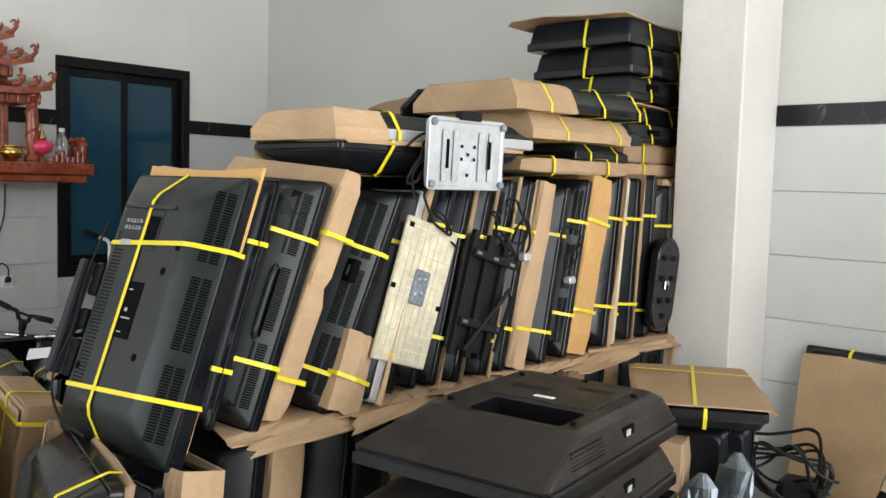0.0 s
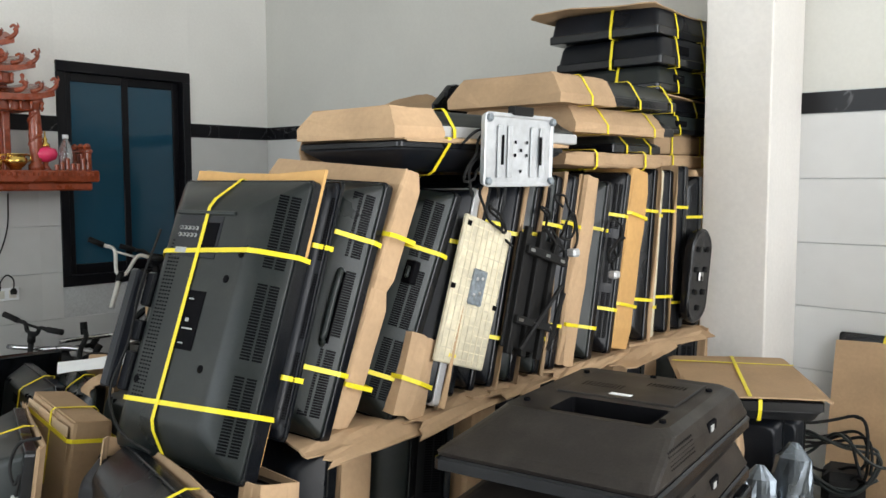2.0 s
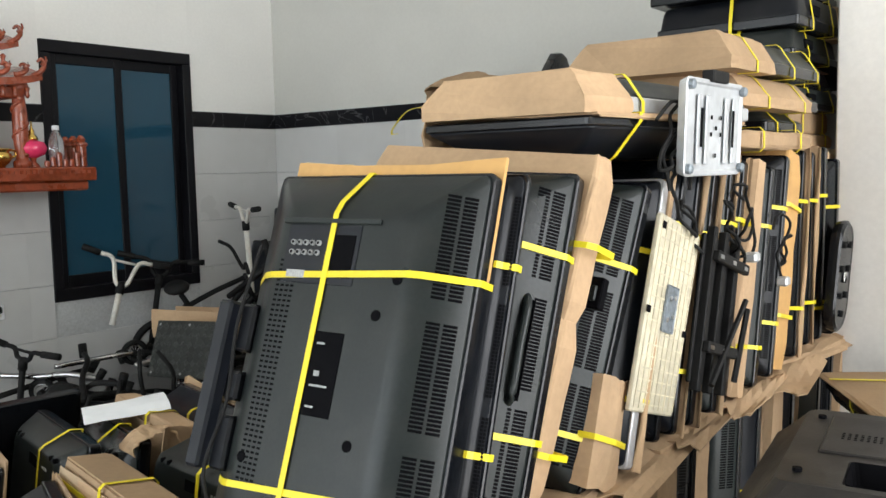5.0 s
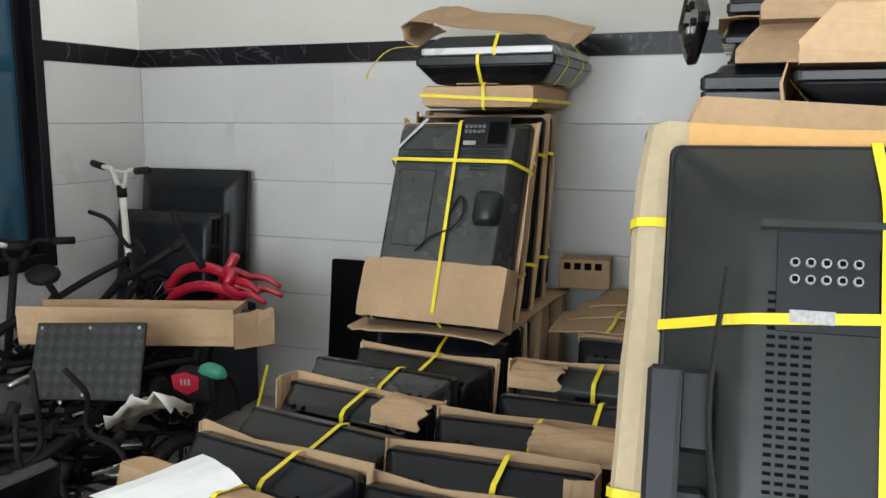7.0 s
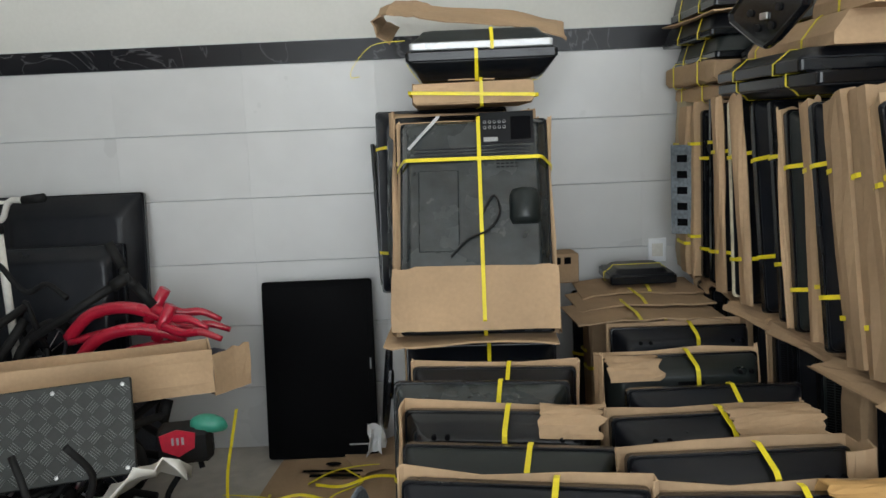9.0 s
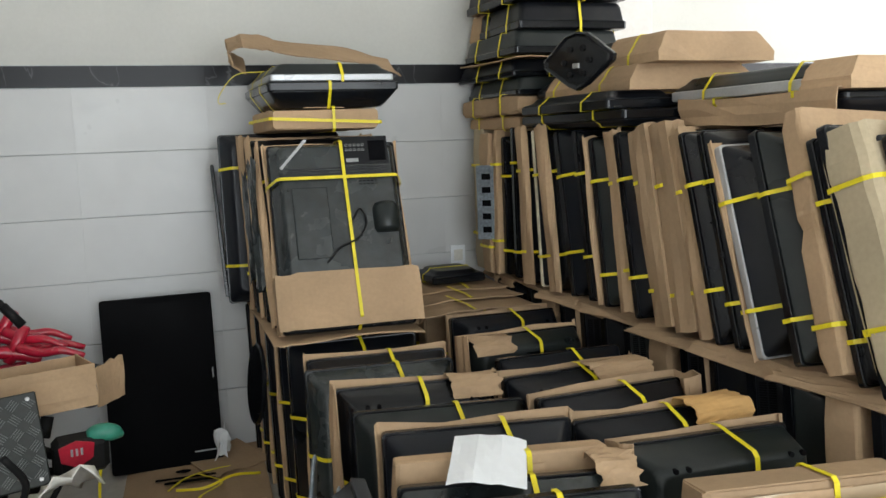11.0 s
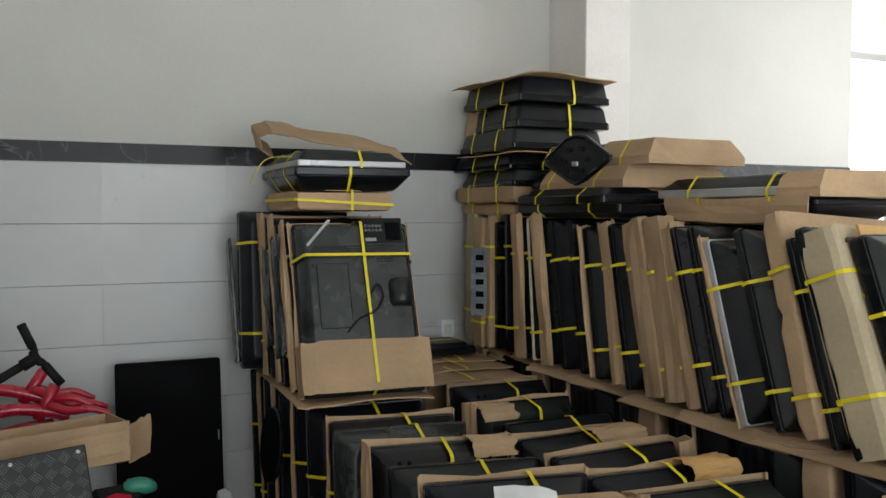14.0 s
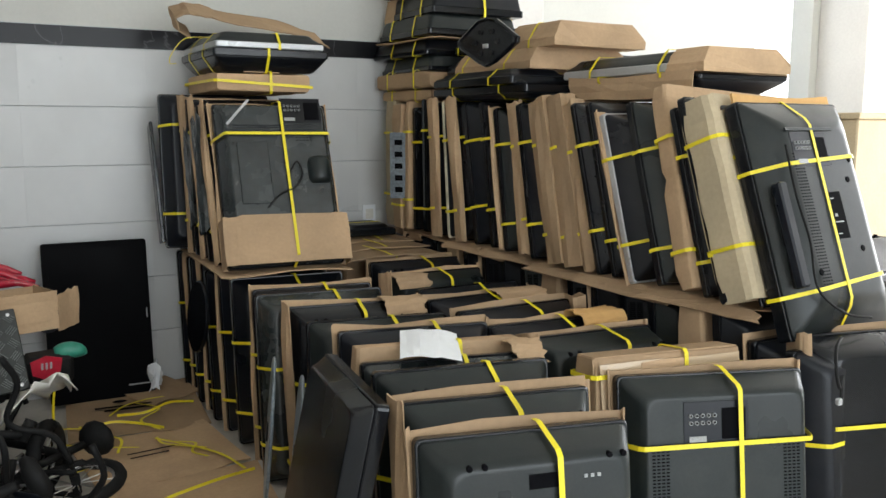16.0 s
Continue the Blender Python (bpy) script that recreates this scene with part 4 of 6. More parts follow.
part("cable", tube(bmesh.new(), smooth_path([(-0.20, -0.08, 0.62), (-0.215, -0.085, 0.45), (-0.20, -0.084, 0.3), (-0.22, -0.085, 0.15), (-0.12, -0.09, 0.06), (0.02, -0.083, 0.03)], 6), 0.004, 6), M_black, end)
part("top_lip", one_box(-0.165, 0.09, -0.068, -0.0625, 0.672, 0.684, bevel=0.002), M_grey, end)
for z0, z1, xx in ((0.16, 0.27, -0.222), (0.30, 0.36, -0.226), (0.40, 0.50, -0.220)):
    part("flank_block", one_box(xx - 0.03, xx + 0.012, -0.052, -0.022, z0, z1, bevel=0.006), M_plastic, end)
part("side_bar", one_box(-0.285, -0.245, -0.085, -0.05, 0.16, 0.50, bevel=0.006), M_plastic, end)

# ---- sets lying across the row ----
def slab(x, y, z, w, l, t, label, mat=None, seed=0, sleeve=None, up=True, yaw=0.0, tilt=0.0, straps=(0.25, 0.75), sleeve_z=(0, 1), edge=None, kind="tv", band=None, **k):
    """Lying set whose long side runs along y from y to y + l; z is its underside."""
    m = flat(x, y, z + t / 2, yaw, up, tilt)
    if kind == "carton":
        return carton(m, w, l, t, label, mat, seed, straps)
    return tv(m, w, l, t, label, mat, seed, straps=straps, sleeve=sleeve, sleeve_z=sleeve_z, group="sets lying on the leaning row", edge=edge, up=band, **k)


slab(-0.99, 2.37, 1.520, 0.46, 0.79, 0.085, "black television lying face down across the leaning row", M_plastic, 401, "right", up=False, sleeve_z=(0.02, 1.0), ins=0.09, frame_d=0.02, yaw=-2)
slab(-0.99, 2.38, 1.618, 0.44, 0.88, 0.082, "grey television in a cardboard half sleeve lying on the row", M_grey, 402, None, hood=(0, 0.20), edge=M_silver, ins=0.05, yaw=-2)
slab(-1.25, 3.20, 1.535, 0.36, 0.86, 0.06, "black television lying on the far part of the row", M_plastic, 403, None, up=False, ins=0.04)
slab(-0.90, 3.20, 1.541, 0.30, 0.74, 0.055, "narrow brown cardboard pack lying on the row", M_card, 404, kind="carton")
slab(-1.27, 3.30, 1.600, 0.34, 0.74, 0.07, "black television lying on the stack", M_plastic, 405, None, ins=0.05)
slab(-0.95, 3.62, 1.600, 0.28, 0.40, 0.07, "small black set lying on the stack", M_grey, 415, None, ins=0.04)
slab(-1.06, 3.30, 1.674, 0.58, 0.76, 0.088, "dark television half wrapped in torn cardboard on the stack", M_plastic, 406, None, hood=(0.0, 0.86), ins=0.06)
slab(-1.03, 3.20, 1.772, 0.52, 0.88, 0.10, "long television with a pale cardboard sleeve on the stack", M_grey, 407, None, hood=(0, 0.40), ins=0.06, straps=(0.2, 0.62, 0.93), tilt=0.8)
slab(-1.15, 4.12, 1.545, 0.53, 0.60, 0.062, "brown cardboard pack at the far end of the row", M_card, 408, kind="carton")
slab(-1.16, 4.09, 1.610, 0.56, 0.62, 0.088, "brown cardboard pack lying at the far end of the row", M_card, 416, kind="carton", yaw=2)
FAR = ((1.700, 0.083, -1.14, 4.11, M_grey, "black television with a handle recess in the far stack", None, True),
       (1.785, 0.080, -1.16, 4.13, M_plastic, "black television lying at the far end of the stack", None, False),
       (1.888, 0.108, -1.15, 4.10, M_grey, "black television with a handle recess on the far stack", None, True),
       (2.000, 0.122, -1.13, 4.09, M_plastic, "black television with torn cardboard round its far end", (0.80, 1.0), True),
       (2.128, 0.122, -1.14, 4.06, M_plastic, "dark television high on the stack under a cardboard sheet", None, False))
for k, (z, t, x, y, mat, words, hood, hole) in enumerate(FAR):
    e = slab(x, y, z, 0.56, 0.63, t, words, mat, 420 + k, ins=0.022, frame_d=t * 0.3, hood=hood, yaw=(-1, 2, 0, -2, 1)[k], straps=(0.22, 0.62) if k % 2 else (0.3, 0.74), band=0.02 * (k % 3 - 1) + 0.05)
    if hole:
        # black block set in the side, painted as the shade of a grip
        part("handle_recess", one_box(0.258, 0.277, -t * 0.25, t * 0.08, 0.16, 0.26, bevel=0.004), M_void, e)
e = thing("cardboard_sheet", pose(-1.16, 4.36, 1.874, 0, 0, 4), "thin brown cardboard sheet between sets of the stack", "cardboard")
part("sheet", sheet(bmesh.new(), [(-0.31, -0.006), (-0.2, 0.0), (0.1, 0.0), (0.28, -0.003)], -0.30, 0.29, 0.005, random.Random(34), 0.02, 7, 0.003), M_card, e).matrix_basis = pose(0, 0, 0, 90, 0, 0)
e = thing("cardboard_sheet", pose(-1.15, 4.34, 2.256, 0, 1, 3), "bent brown cardboard sheet on top of the stack", "cardboard")
part("sheet", sheet(bmesh.new(), [(-0.33, -0.012), (-0.2, 0.004), (0.1, 0.006), (0.28, -0.004)], -0.37, 0.36, 0.005, random.Random(33), 0.03, 8, 0.006), M_card, e).matrix_basis = pose(0, 0, 0, 90, 0, 0)

# ---- the tower on the far end of the front row ----
e = thing("cardboard_sheet", pose(-2.37, 3.95, 0.775, 0, 0, -2), "worn brown cardboard sheet under the tower of televisions", "cardboard")
part("sheet", sheet(bmesh.new(), [(-0.30, -0.006), (-0.2, 0.0), (0.1, 0.002), (0.285, -0.004)], -0.62, 0.36, 0.006, random.Random(71), 0.02, 8, 0.004), M_card, e).matrix_basis = pose(0, 0, 0, 90, 0, 0)
TZ = 0.793
front = tv(stand(-2.365, 3.665, TZ, 21.5, -4), 0.53, 0.775, 0.12, "grey television with a cardboard foot strapped crosswise on the tower", M_wrapped, seed=501, ins=0.045, straps=(0.77,), up=0.03, sleeve="front",
           sleeve_z=(0, 1.0), vents="", ports=(0.10, 0.71), group="tower of televisions")
f_in = -0.06
part("foot_wrap", sheet(bmesh.new(), [(0.285, 0.05), (0.28, -0.06), (0.2, -0.068), (-0.2, -0.068), (-0.285, -0.06), (-0.285, 0.05)], 0.0, 0.215, 0.006, random.Random(73), 0.005, 6, 0.003), M_card, front, "torn brown cardboard round its foot")
part("cover_panel", one_box(-0.19, -0.05, -0.064, -0.06, 0.27, 0.56, bevel=0.003), M_wrapped, front)
for k in range(4):
    part("cover_rib", one_box(-0.21 + k * 0.004, 0.2, -0.0625, -0.06, 0.60 + k * 0.012, 0.605 + k * 0.012), M_plastic, front)
part("speaker_bulge", lathe(bmesh.new(), [(0.045, 0.36), (0.055, 0.38), (0.055, 0.46), (0.045, 0.48)], 14, 0.175, -0.05), M_grey, front, smooth=True)
bm = bmesh.new()
slots(bm, 0.08, 0.16, 0.56, 0.66, -0.0612, 5, 8, 0.006, 0.0025)
part("back_vent", bm, M_void, front)
part("cable", tube(bmesh.new(), smooth_path([(0.03, -0.065, 0.40), (0.07, -0.075, 0.46), (0.09, -0.075, 0.40), (0.05, -0.075, 0.34), (-0.02, -0.072, 0.31), (-0.08, -0.07, 0.25)], 6), 0.004, 6), M_black, front)
# clear tape given a silver colour that paints its white glint
part("tape", sheet(bmesh.new(), [(-0.006, 0.0), (0.006, -0.002)], -0.08, 0.08, 0.001, random.Random(8), 0.004, 4, 0.001), M_silver, front, "clear tape strip, coloured silver for its glint").matrix_basis = pose(-0.17, -0.067, 0.70, 0, 42, 0)
for k, (x, y, t, w, h, sl, mat) in enumerate(((-2.375, 3.815, .09, .53, .75, "left", M_plastic), (-2.385, 3.925, .10, .53, .745, None, M_gloss), (-2.38, 4.035, .09, .54, .76, "left", M_plastic), (-2.395, 4.14, .09, .53, .735, None, M_gloss),
                                              (-2.39, 4.245, .10, .54, .75, "left", M_plastic), (-2.465, 4.42, .11, .56, .775, None, M_plastic), (-2.43, 4.55, .09, .52, .74, None, M_plastic))):
    lean = (19, 16, 13.5, 11, 8.5, 6, 4)[k]
    tv(stand(x, y, TZ, lean, -2), w, h, t, "black television leaning in the tower behind its front set", mat, seed=510 + k, ins=0.05, straps=(0.22, 0.80), sleeve=sl, group="tower of televisions")
# shrink-wrapped edges of the middle sets catching the light
for k, (y, h) in enumerate(((3.975, 0.52), (4.19, 0.46))):
    e = thing("plastic_film", stand(-2.665, y, TZ + 0.03, 14 - 4 * k, -2), "crinkled clear film wrapped round the edge of a set", "film", "film on the tower")
    part("film", sheet(bmesh.new(), [(0.05, -0.052), (0.004, -0.054), (-0.008, -0.02), (-0.006, 0.03), (0.02, 0.054)], 0.10, 0.10 + h, 0.0015, random.Random(515 + k), 0.03, 12, 0.005), M_wrapped, e)
pack = carton(flat(-2.335, 4.06, 1.565 + 0.045), 0.46, 0.60, 0.09, "brown cardboard pack lying on the tower", M_card, seed=520, straps=(), up=0.03)
part("strap", ribbon(bmesh.new(), [(px, 0.006 + px * 0.05, pz + 0.30) for px, pz in grow(rrect(0.46, 0.60, 0.012, 1), 0.012)], (0, 1, 0), 0.013), M_strap, pack, "yellow plastic packing strap")
tv(flat(-2.30, 4.03, 1.657 + 0.053, 0, False), 0.56, 0.68, 0.105, "black television lying on the tower", M_gloss, seed=521, ins=0.06, straps=(0.3, 0.7), up=0.02, group="tower of televisions")
tv(flat(-2.30, 4.05, 1.765 + 0.04, 0, True), 0.53, 0.68, 0.075, "black television with a silver edge lying on the tower", M_grey, seed=522, ins=0.05, straps=(0.3, 0.7), up=0.04, frame_d=0.028, edge=M_silver, group="tower of televisions")
e = thing("cardboard_sheet", pose(-2.27, 4.30, 1.815, 18, 0, 0) @ pose(0, 0, 0, 0, 0, -5), "curled brown cardboard sheet thrown on top of the tower", "cardboard")
part("sheet", sheet(bmesh.new(), [(-0.36, 0.03), (-0.42, 0.05), (-0.43, 0.11), (-0.37, 0.145), (-0.29, 0.135), (-0.22, 0.118), (0.0, 0.10), (0.16, 0.075), (0.28, 0.05), (0.31, 0.03)], -0.15, 0.13, 0.006, random.Random(75), 0.015, 6, 0.005), M_card, e).matrix_basis = pose(0, 0, 0, 90, 0, 0)
s = thing("loose_strap", pose(-2.60, 4.1, 1.78), "loose end of yellow packing strap hanging from the tower", "strap")
part("band", ribbon(bmesh.new(), smooth_path([(0.02, -0.02, 0.03), (-0.10, -0.05, 0.015), (-0.17, -0.08, -0.06), (-0.18, -0.09, -0.10), (-0.15, -0.08, -0.10)], 5), (0, 1, 0.2), 0.012, closed=False), M_strap, s)
# round stand base and thin panels propped at the side of the tower
d = thing("stand_base", pose(-2.735, 4.32, 0.43, 0, 0, 8), "black oval television stand base propped against the tower", "stand")
bm = bmesh.new()
loft(bm, [[(dx, 0.13 * q * math.cos(a), 0.17 + 0.17 * q * math.sin(a)) for a in [2 * math.pi * k / 24 for k in range(24)]] for q, dx in ((0.96, -0.012), (1.0, -0.006), (1.0, 0.004), (0.9, 0.008))])
part("disc", bm, M_gloss, d, smooth=False)
part("hub", one_box(0.008, 0.02, -0.03, 0.03, 0.12, 0.22, bevel=0.004), M_black, d)
d.matrix_basis = pose(-2.72, 3.98, 0.36, 0, 6, 6)
pnl = thing("thin_panel", pose(-2.735, 4.60, 0.80, -9, -3, -6), "thin black plastic panel propped on edge beside the tower", "panel")
part("sheet", one_box(-0.008, 0.008, -0.10, 0.10, 0, 0.62, bevel=0.003), M_gloss, pnl)

# thin oval stand plates beside the front row
for k, (x, y) in enumerate(((-2.745, 2.86), (-2.735, 2.60))):
    d = thing("oval_plate", pose(x, y, 0.075, 0, 5, -16), "thin oval grey glass stand plate on edge beside the row", "plate", "oval stand plates")
    bm = bmesh.new()
    loft(bm, [[(dx, 0.13 * q * math.cos(a), 0.27 + 0.27 * q * math.sin(a)) for a in [2 * math.pi * j / 28 for j in range(28)]] for q, dx in ((0.97, -0.006), (1.0, -0.002), (1.0, 0.002), (0.97, 0.006))])
    part("plate", bm, M_dull, d, "grey reflective oval plate")
    part("boss", one_box(-0.012, -0.006, -0.02, 0.02, 0.24, 0.30, bevel=0.002), M_black, d)

# set tilted against the near end of the front row
tv(stand(-2.925, 2.05, 0.012, 12, -97), 0.50, 0.775, 0.08, "glossy black television tilted against the front row", M_gloss, seed=530, ins=0.03, straps=(), group="front row of standing televisions")
p = thing("paper_sheet", pose(-2.40, 2.26, 0.757, 4, 0, -26), "blank white sheet of paper lying on the televisions", "paper")
part("sheet", sheet(bmesh.new(), [(-0.09, 0), (-0.03, 0.008), (0.03, 0.004), (0.09, -0.01)], -0.13, 0.13, 0.0008, random.Random(6), 0.001, 5, 0.002), M_paper, p).matrix_basis = pose(0, 0, 0, 90, 0, 0)
# near sets at the end of the tier under the row
tv(stand(-1.06, 1.61, 0.012, 8, -14), 0.60, 0.755, 0.13, "black television in a cardboard sleeve before the leaning row", M_gloss, seed=540, ins=0.07, straps=(0.25, 0.62), up=0.2, sleeve="left", group="televisions under the leaning row")
cb = thing("loose_cable", pose(-1.44, 1.56, 0.72), "black mains cable with a white plug hanging off a set", "cable")
part("flex", tube(bmesh.new(), smooth_path([(0.06, 0.05, 0.08), (0.0, 0.02, 0.06), (-0.02, 0.0, 0.0), (0.0, 0.0, -0.05), (0.02, 0.01, -0.02), (0.01, 0.0, -0.08)], 5), 0.005, 6), M_black, cb)
part("plug", one_box(-0.008, 0.008, -0.008, 0.008, -0.10, -0.08, bevel=0.003), M_silver, cb)

# ---- things hung on the right flank of the row ----
br = thing("mounting_plate", pose(-0.685, 2.815, 1.47, 0, 2, 0), "white pressed-steel mounting plate with slots hung on the row", "plate")
bm = bmesh.new()
loft(bm, [[(dx, y, z) for y, z in rrect(0.36 - g, 0.225 - g, 0.015, 3, 0, 0.115)] for dx, g in ((-0.014, 0.03), (-0.012, 0.012), (0.0, 0.004), (0.008, 0.0), (0.010, 0.006), (0.010, 0.02), (0.006, 0.03))])
part("pressing", bm, M_steel, br)
for y in (-0.11, -0.06, 0.06, 0.11):
    part("rib", one_box(0.010, 0.014, y - 0.012, y + 0.012, 0.03, 0.19, bevel=0.003), M_steel, br)
for y in (-0.10, 0.10):
    part("slot", one_box(0.0142, 0.0155, y - 0.007, y + 0.007, 0.07, 0.16, bevel=0.0005), M_void, br)
for y in (-0.165, 0.165):
    for z in (0.02, 0.21):
        part("rubber_foot", lathe(bmesh.new(), [(0.012, 0), (0.012, 0.012), (0.008, 0.015)], 10), M_dull, br).matrix_basis = pose(0.008, y, z, 0, 90, 0)
for y, z in ((0.0, 0.115), (-0.03, 0.10), (0.03, 0.10), (-0.03, 0.14), (0.03, 0.14), (0.0, 0.05)):
    part("hole", one_box(0.0102, 0.0112, y - 0.005, y + 0.005, z - 0.005, z + 0.005), M_void, br)
part("clip", one_box(-0.01, 0.02, -0.05, 0.05, 0.222, 0.25, bevel=0.003), M_black, br)

cr = thing("cream_panel", pose(-0.735, 2.585, 0.93, 0, 0, 0) @ pose(0, 0, 0, -17, 2, 0), "yellowed cream plastic back panel with moulded grid hung on the row", "panel")
part("panel", one_box(-0.008, 0.008, -0.118, 0.118, 0.0, 0.45, bevel=0.004), M_cream, cr)
for k in range(9):
    part("rib", one_box(0.008, 0.0105, -0.112 + k * 0.0275, -0.1085 + k * 0.0275, 0.01, 0.44), M_cream, cr)
for k in range(16):
    part("cross_rib", one_box(0.008, 0.0100, -0.112, 0.112, 0.018 + k * 0.027, 0.0215 + k * 0.027), M_cream, cr)
part("metal_plate", one_box(0.0106, 0.0135, -0.035, 0.03, 0.19, 0.30, bevel=0.004), M_dull, cr, "small blue-grey metal plate")
for y, z in ((-0.015, 0.22), (0.012, 0.23), (-0.012, 0.27), (0.012, 0.275)):
    part("screw", lathe(bmesh.new(), [(0.006, 0), (0.006, 0.003), (0.003, 0.004)], 8), M_chrome, cr).matrix_basis = pose(0.0135, y, z, 0, 90, 0)
for y, z in ((-0.10, 0.425), (0.11, 0.2), (-0.112, 0.23)):
    part("notch", one_box(0.0092, 0.011, y - 0.012, y + 0.008, z - 0.008, z + 0.008), M_void, cr)

bk = thing("wall_bracket", pose(-0.715, 2.83, 0.93) @ pose(0, 0, 0, -16, 0, 0), "black steel television bracket with arms hung on the row", "bracket")
part("back_plate", one_box(-0.02, -0.008, -0.05, 0.16, 0.02, 0.40, bevel=0.004), M_black, bk)
for y in (-0.04, 0.04, 0.13):
    part("upright", one_box(-0.01, 0.012, y, y + 0.026, 0.0, 0.42, bevel=0.003), M_black, bk)
for z in (0.10, 0.33):
    part("cross_arm", one_box(0.012, 0.03, -0.04, 0.19, z, z + 0.028, bevel=0.003), M_black, bk)
    for y in (-0.02, 0.07, 0.16):
        part("slot", one_box(0.030, 0.0312, y - 0.012, y + 0.012, z + 0.009, z + 0.019), M_chrome, bk)
part("strut", tube(bmesh.new(), [(0.03, 0.0, 0.02), (0.035, 0.17, 0.26)], 0.008, 6), M_black, bk)
part("strut", tube(bmesh.new(), [(0.03, 0.16, 0.04), (0.035, 0.19, 0.24)], 0.008, 6), M_black, bk)
rc = random.Random(12)
for k, (y, z) in enumerate(((2.70, 1.44), (3.02, 1.36), (3.12, 1.40), (3.45, 1.30), (2.62, 1.60))):
    cb = thing("tangled_cable", pose(-0.71, y, z), "tangle of black mains cable hanging on the row", "cable", "cables hanging on the row")
    pts = [(rc.uniform(-0.012, 0.02), 0.045 * math.cos(a * 1.3 + k) + 0.012 * a * (0.6 - k * 0.1), 0.06 * math.sin(a * 1.1) - 0.012 * a) for a in [0.55 * j for j in range(18)]]
    part("flex", tube(bmesh.new(), smooth_path(pts, 4), 0.0045, 6), M_black, cb)
    if k in (2, 3):
        part("plug", one_box(-0.005, 0.03, pts[-1][1] - 0.02, pts[-1][1] + 0.02, pts[-1][2] - 0.016, pts[-1][2] + 0.012, bevel=0.006), M_silver, cb, "small pale plug")
ov = thing("oval_stand", pose(-0.735, 4.19, 0.86) @ pose(0, 0, 0, -4, 3, 0), "black oval television stand base hung at the far end", "stand")
bm = bmesh.new()
loft(bm, [[(dx, y, z) for y, z in rrect(0.19 * q, 0.42 * q, 0.09 * q, 6, 0, 0.21)] for dx, q in ((-0.02, 0.97), (0.0, 1.0), (0.012, 1.0), (0.02, 0.94), (0.018, 0.86))])
part("base", bm, M_gloss, ov)
for y, z in ((0.04, 0.33), (-0.04, 0.33), (0.045, 0.24), (-0.045, 0.24), (0.04, 0.14), (-0.04, 0.14), (0.0, 0.20), (0.0, 0.07)):
    part("lug", lathe(bmesh.new(), [(0.013, 0), (0.013, 0.008), (0.007, 0.009)], 9), M_black, ov).matrix_basis = pose(0.018, y, z, 0, 90, 0)
part("metal_insert", one_box(0.019, 0.026, -0.02, 0.02, 0.19, 0.23, bevel=0.003), M_chrome, ov)
# lozenge stand on the left of the stack
hx = thing("lozenge_stand", pose(-1.475, 3.44, 1.675, 0, 0, 14), "black lozenge-shaped stand base leaning against the stack", "stand")
bm = bmesh.new()
loz = [(0.0, 0.0), (0.05, 0.018), (0.19, 0.10), (0.195, 0.125), (0.06, 0.215), (0.0, 0.225), (-0.06, 0.215), (-0.195, 0.125), (-0.19, 0.10), (-0.05, 0.018)]
loft(bm, [[(dx, y * q, 0.112 + (z - 0.112) * q) for y, z in loz] for dx, q in ((0.012, 0.97), (0.0, 1.0), (-0.012, 1.0), (-0.018, 0.93), (-0.012, 0.84))])
part("base", bm, M_gloss, hx)
for a in range(6):
    part("lug", lathe(bmesh.new(), [(0.011, 0), (0.011, 0.008), (0.006, 0.009)], 9), M_black, hx).matrix_basis = pose(-0.012, 0.07 * math.cos(a * 1.047), 0.112 + 0.055 * math.sin(a * 1.047), 0, -90, 0)
part("metal_insert", one_box(-0.02, -0.012, -0.018, 0.018, 0.085, 0.105, bevel=0.002), M_chrome, hx)
